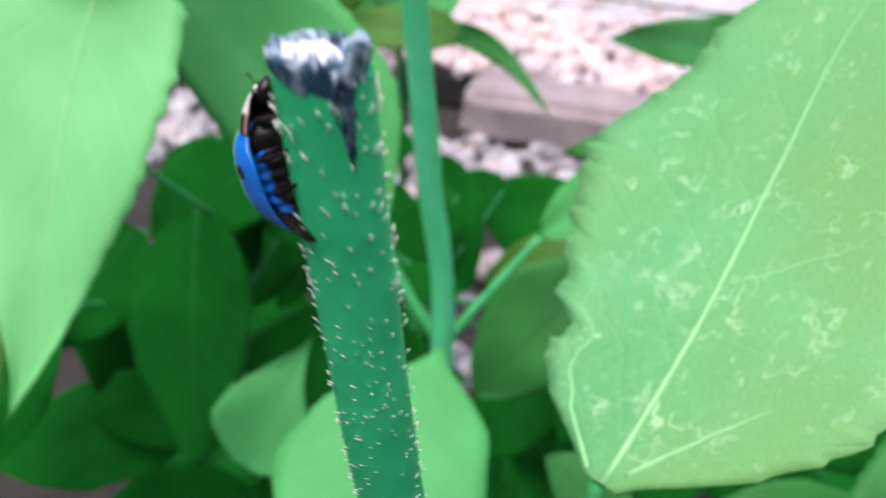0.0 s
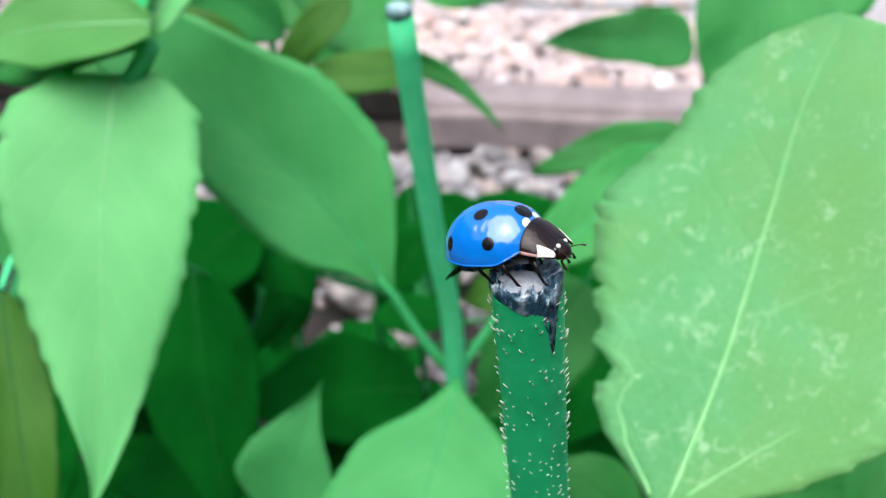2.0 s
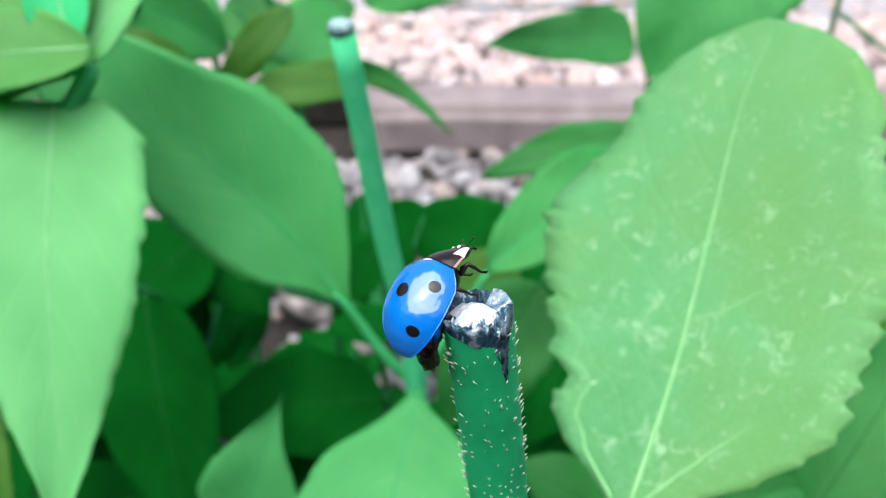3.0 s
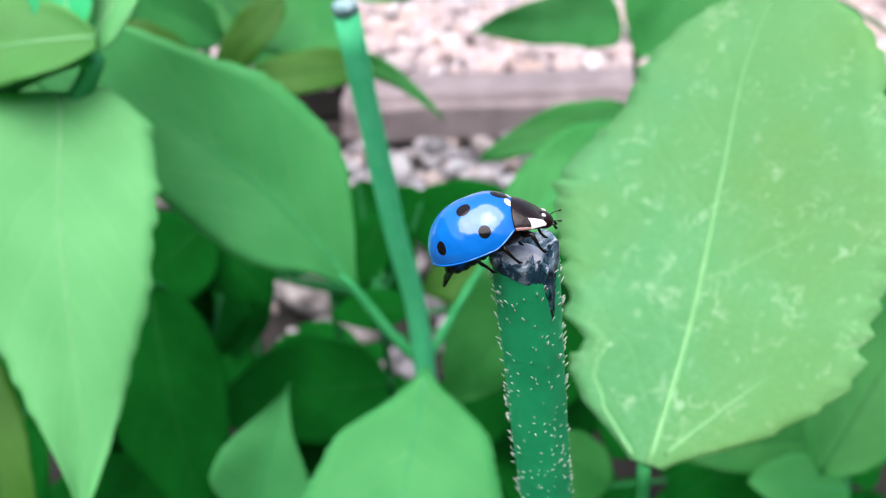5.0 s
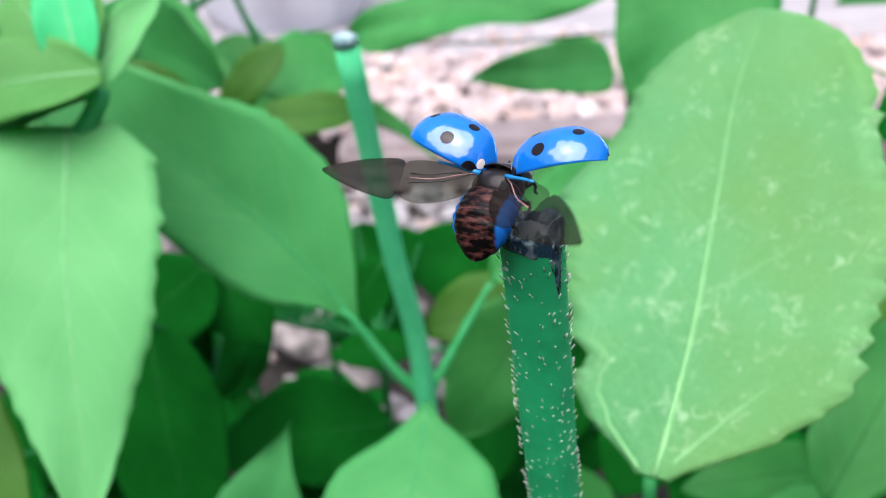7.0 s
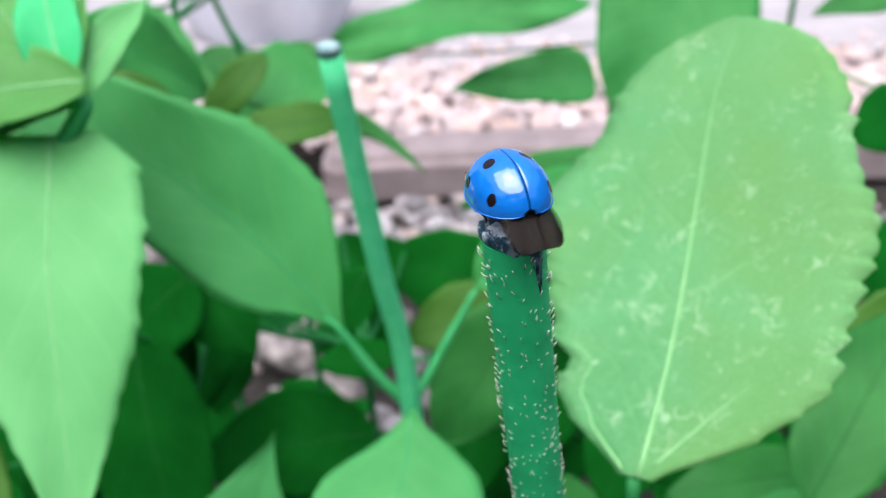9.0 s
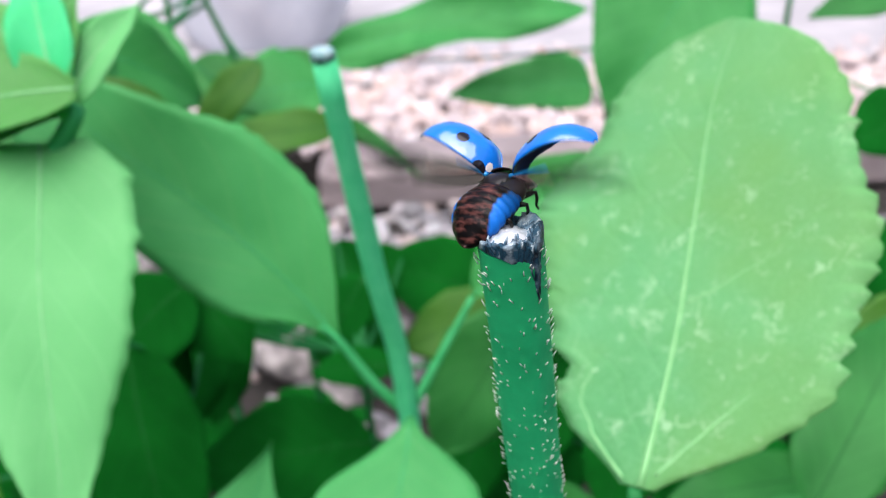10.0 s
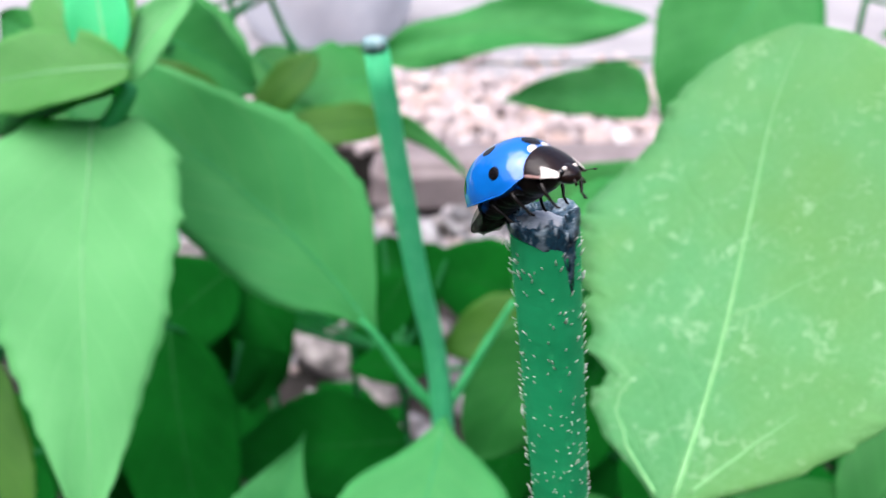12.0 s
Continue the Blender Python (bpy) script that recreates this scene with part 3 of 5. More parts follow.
def cut_stem():
    way = (STEM_TOP - STEM_LOW).normalized()
    foot = Vector((0.012, 0.080, 0.0))
    plant = root("cut_stem", foot, "upright bristly green stem cut off at a ragged dried top", "plant stem")
    sides, radius = 40, 0.00212
    line = curve_points([foot, (0.0075, 0.0700, 0.18), (-0.0035, 0.0495, 0.318), STEM_LOW, STEM_TOP], 10)
    side = Vector((1, 0, 0))
    bm = bmesh.new()
    rings = []
    for i, p in enumerate(line):
        last = i == len(line) - 1
        up = (line[min(i + 1, len(line) - 1)] - line[max(i - 1, 0)]).normalized()
        s = (side - up * side.dot(up)).normalized()
        o = up.cross(s)
        ring = []
        for k in range(sides):
            a = 2 * math.pi * k / sides
            r = radius * (1 + 0.025 * math.cos(5 * a) + 0.02 * noise.noise((math.cos(a) * 2, math.sin(a) * 2, p.z * 120)))
            q = p + r * (math.cos(a) * s + math.sin(a) * o) - foot
            if last:
                q -= up * (0.0007 - 0.0004 * math.exp(-((math.degrees(a) - 225) / 45) ** 2) + 0.0003 * math.exp(-((math.degrees(a) - 300) / 10) ** 2))
            ring.append(bm.verts.new(q))
        rings.append(ring)
    for a, b in zip(rings, rings[1:]):
        for k in range(sides):
            bm.faces.new((a[k], a[(k + 1) % sides], b[(k + 1) % sides], b[k]))
    bm.faces.new(rings[0][::-1])
    bm.faces.new([bm.verts.new(v.co) for v in rings[-1]])
    part("stalk", bm, STEM, plant, "smooth teal-green stalk")
    s = (side - way * side.dot(way)).normalized()
    o = way.cross(s)

    def rim(a, r, h):
        return STEM_TOP - foot + r * (math.cos(a) * s + math.sin(a) * o) + way * h

    # the dried, torn rim: a ragged collar with a sunken pith and a notch
    bm = bmesh.new()
    n = 120
    rings = [[] for _ in range(9)]

    def near(a, degrees, width):
        d = abs((a - math.radians(degrees) + math.pi) % (2 * math.pi) - math.pi)
        return math.exp(-(d / width) ** 2)

    for k in range(n):
        a = 2 * math.pi * k / n
        c, d = math.cos(a), math.sin(a)
        rag = 0.0002 * noise.noise((c * 3, d * 3, 1.0)) + 0.00016 * noise.noise((c * 9, d * 9, 4.0)) + 0.0007 * near(a, 347, 0.32) + 0.0004 * near(a, 30, 0.4) - 0.0002 * near(a, 230, 0.6)
        low = -0.00016 - 0.00016 * abs(noise.noise((c * 8, d * 8, 9.0))) - 0.0008 * near(a, 285, 0.5) - 0.0011 * near(a, 312, 0.22) - 0.0030 * near(a, 318, 0.09) - 0.0006 * near(a, 345, 0.16)
        h = 0.0003 + rag - 0.0012 * near(a, 304, 0.11) - 0.00045 * d - 0.00015 * c
        for i in range(6):
            f = i / 5
            lump = 0.05 * noise.noise((c * 6, d * 6, 3 + f * 2.5)) * f + 0.018 * noise.noise((c * 17, d * 17, f * 5))
            rings[i].append(bm.verts.new(rim(a, radius * (1.01 + (0.0 if i == 0 else 0.02) + lump), low + (h - low) * f)))
        rings[6].append(bm.verts.new(rim(a, radius * (0.9 + 0.05 * noise.noise((c * 9, d * 9, 7))), h + 0.00008 * noise.noise((c * 7, d * 7, 3)))))
        rings[7].append(bm.verts.new(rim(a, radius * (0.74 + 0.12 * noise.noise((c * 4, d * 4, 5))), h - 0.0002 + 0.0002 * noise.noise((c * 6, d * 6, 8)))))
        rings[8].append(bm.verts.new(rim(a, radius * 0.62, -0.0006)))
    for a, b in zip(rings, rings[1:]):
        for k in range(n):
            bm.faces.new((a[k], a[(k + 1) % n], b[(k + 1) % n], b[k]))
    part("cut_rim", bm, CUT, plant, "ragged blue-black dried rim")
    bm = bmesh.new()
    grid = []
    middle = -0.16 * radius * s - 0.14 * radius * o
    for i in range(9):
        r = radius * 0.70 * i / 8
        grid.append([bm.verts.new(middle + rim(2 * math.pi * k / 28, r * (1 + 0.10 * noise.noise((math.cos(0.2244 * k) * 2, math.sin(0.2244 * k) * 2, 6))), 0.00005 - 0.0004 * math.sin(2 * math.pi * k / 28) * i / 8 * 0.74 + 0.00022 * noise.noise((math.cos(0.2244 * k) * r * 2400, math.sin(0.2244 * k) * r * 2400, 1)) + 0.0006 * (1 - (i / 8) ** 2))) for k in range(28)])
    for a, b in zip(grid, grid[1:]):
        for k in range(28):
            bm.faces.new((a[k], b[k], b[(k + 1) % 28], a[(k + 1) % 28]))
    part("pith", bm, PITH, plant, "dry white pith")
    flap = solid_sheet(lambda f, g, lift: rim(radians(-52 + 112 * g), radius * (0.99 - 0.50 * f) + lift, 0.0009 * (1 - 0.75 * f) * math.sin(math.pi * (0.12 + 0.76 * g)) ** 0.5 + 0.00018 * noise.noise((f * 3, g * 9, 2)) + 0.0001 * noise.noise((f * 9, g * 22, 5)) - 0.0003), 8, 26, 0.00012)
    part("torn_flap", flap, TORN, plant, "pale streaked torn flap of the rim").data.materials.append(TORN)
    # the dark split that runs down the stalk
    bm = bmesh.new()
    for a0, length, r0 in ((math.radians(313), 0.0048, 0.00026), (math.radians(304), 0.0028, 0.0002), (math.radians(326), 0.0024, 0.0002)):
        tube(bm, [rim(a0 + 0.05 * math.sin(h * 0.9), radius * 0.985, 0.0002 - length * h / 8) for h in range(9)], [r0 * (1 - 0.75 * h / 8) for h in range(9)], 6)
    part("split", bm, CUT, plant, "dark split below the rim")
    # torn fibres on the rim
    bm = bmesh.new()
    for k in range(34):
        a = random.uniform(0, 2 * math.pi)
        r = radius * random.uniform(0.7, 1.03)
        p = rim(a, r, -0.0003 - 0.00045 * math.sin(a))
        q = rim(a + random.uniform(-0.3, 0.3), r * random.uniform(0.85, 1.04), random.uniform(0.0002, 0.0007) - 0.00045 * math.sin(a))
        wide = random.uniform(0.00006, 0.00015)
        tube(bm, [p, p.lerp(q, 0.6), q], [wide, wide * 0.85, wide * 0.4], 5)
    tagged(part("torn_fibre", bm, TORN, plant), kind="stuff")
    bm = bmesh.new()
    for k in range(850):
        h = random.random() * 0.062 - 0.0012
        i = min(range(len(line)), key=lambda j: abs(line[j].z - (STEM_TOP.z - 0.0018 - h)))
        j = min(i + 1, len(line) - 1) if line[i].z < STEM_TOP.z - 0.0018 - h else max(i - 1, 0)
        t = 0 if line[i].z == line[j].z else (STEM_TOP.z - 0.0018 - h - line[i].z) / (line[j].z - line[i].z)
        c = line[i].lerp(line[j], t) - foot
        a = random.uniform(0, 2 * math.pi)
        out = math.cos(a) * s + math.sin(a) * o
        p = c + out * radius * 1.02
        length = random.uniform(0.00034, 0.00068)
        q = p + out * length * 0.42 + way * random.uniform(0.6, 1.0) * length + way.cross(out) * random.uniform(-0.25, 0.25) * length
        tube(bm, [p, p.lerp(q, 0.5), q], [0.000046, 0.000042, 0.000022], 5)
    tagged(part("bristle", bm, BRISTLE, plant, "short white bristles"), kind="stuff")


cut_stem()


# ---- the plants round it ----
def scarred_plant():
    plant = root("flower_plant", (0.030, 0.060, 0.0), "tall plant with one large scarred pale green leaf", "plant")
    base, tip = (0.0091, 0.0710, 0.3254), (0.0363, 0.1212, 0.3719)
    add_stalk(plant, [(0.030, 0.060, 0), (0.026, 0.062, 0.15), (0.014, 0.066, 0.285)], 0.0022, 0.0016)
    add_stalk(plant, [(0.014, 0.066, 0.285), (0.0098, 0.0680, 0.308), base], 0.0013, 0.0009, STALK, name="petiole", sides=10)
    add_leaf(plant, base, tip, 0.0486, (-0.51, -0.40, 0.76), LEAF_SCARRED, rib_radius=0.0004, nu=230, vein_mat=RIB_SOFT, label="broad pale green leaf with white scars and bitten edge",
             outline=((0.038, 0.184, 0.229, 0.272, 0.317, 0.344, 0.316, 0.245, 0.21, 0.157, 0), (0.022, 0.177, 0.275, 0.29, 0.32, 0.326, 0.306, 0.283, 0.255, 0.198, 0)), spine=(-0.008, -0.006, -0.003, 0.003, 0.013, 0.024, 0.034, 0.045, 0.052, 0.048, 0.035), blunt=2.0,
             veins=(([(0.013, 0.71), (0.043, 0.76), (0.087, 0.72), (0.146, 0.75), (0.242, 0.78), (0.334, 0.77)], 0.0003), ([(0.031, -0.4), (0.082, -0.41), (0.123, -0.46), (0.176, -0.52), (0.236, -0.63)], 0.0003), ([(0.349, -0.02), (0.389, -0.21), (0.453, -0.46), (0.479, -0.61)], 0.00014)),
             serr=0.026, teeth=21, bow=-0.01, fold=0.05, wave=0.010, seed=2, bites=((1, 0.192, 0.0024), (1, 0.270, 0.0016), (1, 0.334, 0.0010)))


def left_plant():
    plant = root("flower_plant", (-0.19, 0.15, 0.0), "plant shoot with a fresh leaf cluster and a hanging pale leaf", "plant")
    top = Vector((-0.0834, 0.1460, 0.3500))
    add_stalk(plant, [(-0.19, 0.15, 0), (-0.162, 0.153, 0.2), (-0.118, 0.150, 0.305), top, top + Vector((0, 0.0005, 0.004))], 0.0028, 0.0016, PETIOLE)
    add_leaf(plant, (-0.0890, 0.1460, 0.3482), (-0.0800, 0.0905, 0.2885), 0.0372, (0.21, -0.71, 0.68), LEAF_PALE, ribs=3, rib_radius=0.00028, vein_mat=LEAF_PALE, label="long hanging pale green leaf", outline=((0.11, 0.195, 0.209, 0.209, 0.198, 0.179, 0.136, 0.1, 0.06, 0.024, 0), (0.13, 0.219, 0.227, 0.212, 0.189, 0.169, 0.138, 0.108, 0.064, 0.025, 0)), spine=(0, 0, -0.002, -0.006, -0.003, 0.003, 0.01, 0.018, 0.022, 0.019, 0), nu=90, teeth=14, serr=0.03, bow=0.03, fold=0.14, wave=0.012, seed=1)
    for tip, w, n, mat, seed in (((-0.0712, 0.1650, 0.3695), 0.0095, (0.02, -0.75, 0.65), LEAF_PALE, 4),
                                 ((-0.1061, 0.1720, 0.3706), 0.0130, (0.15, -0.8, 0.6), LEAF_BUD, 5),
                                 ((-0.1197, 0.1760, 0.3611), 0.0130, (0.3, -0.75, 0.6), LEAF, 6),
                                 ((-0.0920, 0.1680, 0.3783), 0.0120, (0.1, -0.85, 0.5), LEAF_YOUNG, 7),
                                 ((-0.0818, 0.1650, 0.3744), 0.0080, (-0.3, -0.8, 0.5), LEAF_BUD, 8),
                                 ((-0.0790, 0.1850, 0.3635), 0.0110, (-0.05, -0.5, 0.86), LEAF, 9),
                                 ((-0.1329, 0.176, 0.3363), 0.0210, (0.1, -0.7, 0.7), LEAF, 11)):
        add_leaf(plant, top + Vector((0, 0, 0.0035)), tip, w, n, mat, seed=seed, bow=0.08, fold=0.3, rib_radius=0.0003)
    add_leaf(plant, (-0.0788, 0.1445, 0.3587), (-0.1174, 0.148, 0.3522), 0.0235, (0.05, -0.62, 0.78), LEAF_BUD, seed=3, bow=0.05, fold=0.2, rib_radius=0.0003, label="pale olive young leaf folded over the shoot",
             outline=((0.06, 0.16, 0.21, 0.235, 0.24, 0.235, 0.22, 0.19, 0.15, 0.09, 0), (0.04, 0.12, 0.18, 0.22, 0.24, 0.24, 0.22, 0.19, 0.15, 0.09, 0)))
    add_leaf(plant, (-0.1215, 0.1396, 0.2997), (-0.1028, 0.1024, 0.2550), 0.0158, (0.29, -0.68, 0.67), LEAF_OLIVE, seed=11, rib_radius=0.0003, p=0.6, q=0.8)
    add_stalk(plant, [(-0.118, 0.150, 0.305), (-0.121, 0.146, 0.304), (-0.1215, 0.1396, 0.2997)], 0.0011, 0.0007, name="petiole", sides=8)


def second_plant():
    foot = Vector((-0.020, 0.175, 0.0))
    plant = root("flower_plant", foot, "plant with a slender cut-off stem and broad opposite leaves", "plant")
    fork = Vector((-0.0238, 0.1655, 0.2635))
    tip = Vector((-0.0334, 0.1442, 0.3629))
    add_stalk(plant, [foot, (-0.022, 0.171, 0.14), fork, (-0.0286, 0.156, 0.312), tip], 0.0031, 0.0023, sides=18)
    bm = bmesh.new()
    tube(bm, [tip - foot - Vector((0, 0, 0.0006)), tip - foot + Vector((-0.0001, -0.0002, 0.0008)), tip - foot + Vector((-0.0001, -0.0002, 0.0013))], [0.0024, 0.0023, 0.0017], 14)
    part("cut_end", bm, CUT_PALE, plant, "pale dried cut end")
    m_base = Vector((-0.0400, 0.1677, 0.2859))
    add_stalk(plant, [fork, (-0.032, 0.166, 0.2735), m_base, m_base + Vector((-0.004, 0.0015, 0.0035))], 0.0017, 0.0008, PETIOLE, name="petiole", sides=10)
    add_leaf(plant, m_base, (-0.1142, 0.1924, 0.3524), 0.0500, (-0.09, -0.73, 0.68), LEAF_BROAD, ribs=3, rib_radius=0.0003, vein_mat=PETIOLE, label="broad mid-green leaf", outline=((0.003, 0.054, 0.128, 0.164, 0.169, 0.161, 0.155, 0.148, 0.138, 0.1, 0), (0.01, 0.088, 0.163, 0.211, 0.216, 0.205, 0.175, 0.14, 0.105, 0.07, 0)), spine=(0.0, -0.019, -0.029, -0.033, -0.032, -0.026, -0.017, -0.007, -0.002, 0.0, 0.0), serr=0.02, bow=0.02, fold=0.15, wave=0.012, seed=3)
    add_stalk(plant, [fork, (-0.0165, 0.172, 0.274), (-0.006, 0.1805, 0.2889)], 0.0015, 0.0008, PETIOLE, name="petiole", sides=10)
    add_leaf(plant, (-0.006, 0.1805, 0.2889), (0.0394, 0.2195, 0.3073), 0.0240, (-0.17, -0.56, 0.81), LEAF_MID, p=0.75, q=0.8, bow=0.03, seed=5, rib_radius=0.0003)
    add_leaf(plant, fork + Vector((0.0005, -0.004, 0.003)), (-0.0252, 0.1148, 0.2400), 0.0430, (0.03, -0.61, 0.79), LEAF_BROAD, ribs=2, rib_radius=0.0003, label="broad fresh green lower leaf", outline=((0.012, 0.07, 0.195, 0.295, 0.355, 0.395, 0.415, 0.415, 0.37, 0.25, 0), (0.012, 0.08, 0.17, 0.275, 0.35, 0.39, 0.415, 0.425, 0.39, 0.28, 0)), spine=(0, -0.005, -0.015, -0.03, -0.045, -0.06, -0.07, -0.075, -0.07, -0.05, 0), serr=0.012, bow=0.04, fold=0.10, seed=6)


def leafy_plant(foot, stalk, leaves, label):
    """A plant behind: its stalk, and leaves on petioles (base, tip, width, facing, material, shape)."""
    foot = Vector(foot)
    plant = root("leafy_plant", foot, label, "plant", "background plants")
    line = [foot] + [Vector(p) for p in stalk]
    add_stalk(plant, line, 0.0024, 0.0014, STALK)
    fine = curve_points(line, 12)
    for i, (base, tip, width, facing, mat, shape) in enumerate(leaves):
        b = Vector(base)
        near = min(fine, key=lambda p: (p - b).length + 0.6 * abs(p.z - b.z + 0.01))
        if (near - b).length > 0.004:
            add_stalk(plant, [near, near.lerp(b, 0.5) + Vector((0, 0, -0.004)), b], 0.0011, 0.0006, STALK, "petiole", 4, 7)
        add_leaf(plant, base, tip, width, facing, mat, seed=i * 2.7 + foot.x * 40, nu=36, rib_radius=0.00028, **{**dict(bow=0.06, fold=0.14, p=0.6, q=0.85), **shape})


FLAT, STEEP = (0.02, -0.47, 0.88), (0.02, -0.68, 0.72)
scarred_plant()
left_plant()
second_plant()
leafy_plant((-0.10, 0.240, 0.0), ((-0.102, 0.232, 0.12), (-0.108, 0.226, 0.245)), (
    ((-0.0816, 0.1760, 0.1925), (-0.0685, 0.1989, 0.2300), 0.0380, (0.12, -0.72, 0.68), LEAF_BROAD, dict(outline=((0.1, 0.24, 0.32, 0.34, 0.33, 0.29, 0.23, 0.16, 0.09, 0.03, 0), (0.1, 0.28, 0.36, 0.36, 0.31, 0.24, 0.17, 0.11, 0.06, 0.02, 0)))),
    ((-0.1153, 0.2206, 0.2518), (-0.0955, 0.1740, 0.1907), 0.0377, (-0.01, -0.68, 0.73), LEAF_SHADED, {}),
    ((-0.1197, 0.2157, 0.1686), (-0.1746, 0.1778, 0.1605), 0.0417, FLAT, LEAF_SHADED, {}),
    ((-0.0908, 0.2157, 0.1797), (-0.1469, 0.1963, 0.1742), 0.0302, FLAT, LEAF_SHADED, {}),
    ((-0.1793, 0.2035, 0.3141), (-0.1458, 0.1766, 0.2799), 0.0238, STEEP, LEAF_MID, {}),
    ((-0.1375, 0.2212, 0.2397), (-0.1534, 0.188, 0.2094), 0.0389, STEEP, LEAF_SHADED, {}),
    ((-0.1098, 0.2847, 0.2197), (-0.1145, 0.2537, 0.1902), 0.0292, STEEP, LEAF_SHADED, {}),
    ((-0.1518, 0.1877, 0.2277), (-0.1532, 0.1525, 0.1906), 0.031, STEEP, LEAF_SHADED, {}),
    ((-0.125, 0.235, 0.150), (-0.165, 0.215, 0.205), 0.035, STEEP, LEAF_SHADED, {}),
    ((-0.105, 0.230, 0.120), (-0.075, 0.180, 0.135), 0.040, FLAT, LEAF_SHADED, {}),
    ((-0.110, 0.235, 0.110), (-0.150, 0.175, 0.120), 0.045, FLAT, LEAF_SHADED, {})), "leafy plant under taller ones, its green darkened for their shade")
leafy_plant((-0.040, 0.275, 0.0), ((-0.042, 0.268, 0.10), (-0.046, 0.262, 0.215)), (
    ((-0.0427, 0.2471, 0.1865), (-0.1089, 0.2310, 0.1877), 0.0430, FLAT, LEAF_SHADED, {}),
    ((-0.0340, 0.2460, 0.1645), (-0.0891, 0.2252, 0.1567), 0.0377, FLAT, LEAF_SHADED, {}),
    ((-0.0327, 0.2460, 0.2226), (-0.0626, 0.2453, 0.2210), 0.0164, FLAT, LEAF_SHADED, {}),
    ((-0.0443, 0.2878, 0.2374), (-0.0638, 0.2715, 0.2063), 0.0214, STEEP, LEAF_SHADED, {}),
    ((-0.068, 0.330, 0.205), (-0.112, 0.322, 0.190), 0.030, FLAT, LEAF_SHADED, {}),
    ((-0.075, 0.345, 0.225), (-0.122, 0.345, 0.215), 0.028, FLAT, LEAF_SHADED, {}),
    ((-0.030, 0.330, 0.225), (-0.060, 0.318, 0.205), 0.024, STEEP, LEAF_SHADED, {}),
    ((-0.062, 0.290, 0.150), (-0.100, 0.270, 0.165), 0.034, FLAT, LEAF_SHADED, {}),
    ((-0.1009, 0.2453, 0.2607), (-0.131, 0.2176, 0.2392), 0.0364, STEEP, LEAF_SHADED, {}),
    ((-0.1401, 0.2601, 0.2534), (-0.1028, 0.2346, 0.2232), 0.0349, STEEP, LEAF_SHADED, {}),
    ((-0.1145, 0.2646, 0.246), (-0.1276, 0.2335, 0.2185), 0.0349, STEEP, LEAF_SHADED, {}),
    ((-0.1078, 0.2568, 0.2636), (-0.0794, 0.2307, 0.236), 0.0298, STEEP, LEAF_SHADED, {}),
    ((-0.0573, 0.3122, 0.2407), (-0.0352, 0.279, 0.1994), 0.0262, STEEP, LEAF_SHADED, {}),
    ((0.0267, 0.2766, 0.2068), (0.0197, 0.2336, 0.1569), 0.0382, STEEP, LEAF_SHADED, {}),
    ((0.0268, 0.2776, 0.2189), (0.0359, 0.2383, 0.166), 0.0337, STEEP, LEAF_SHADED, {}),
    ((-0.0420, 0.265, 0.130), (-0.010, 0.215, 0.140), 0.045, FLAT, LEAF_SHADED, {}),
    ((-0.0420, 0.268, 0.110), (-0.070, 0.205, 0.115), 0.05, FLAT, LEAF_SHADED, {})), "low leafy plant over gravel, its green darkened for shade")
leafy_plant((0.030, 0.300, 0.0), ((0.028, 0.285, 0.12), (0.020, 0.262, 0.23), (0.030, 0.278, 0.28)), (
    ((0.0125, 0.3172, 0.2061), (-0.0420, 0.3240, 0.2213), 0.0420, STEEP, LEAF_SHADED, {}),
    ((0.0129, 0.2982, 0.2130), (-0.0314, 0.2921, 0.1980), 0.0300, STEEP, LEAF_OLIVE, {}),
    ((0.0106, 0.2114, 0.2647), (-0.0171, 0.1916, 0.2269), 0.0327, STEEP, LEAF, {}),
    ((0.030, 0.262, 0.215), (0.010, 0.225, 0.185), 0.034, STEEP, LEAF_SHADED, {}),
    ((0.032, 0.275, 0.255), (0.012, 0.250, 0.225), 0.030, STEEP, LEAF_SHADED, {}),
    ((0.0017, 0.2523, 0.1953), (-0.0145, 0.2312, 0.1657), 0.0307, (0.08, -0.64, 0.76), LEAF_SHADED, {}),
    ((0.0475, 0.2869, 0.2827), (-0.0075, 0.2755, 0.2677), 0.0154, STEEP, LEAF, {}),
    ((0.025, 0.270, 0.150), (0.005, 0.215, 0.150), 0.045, FLAT, LEAF_SHADED, {})), "leafy plant with drooping green leaves")
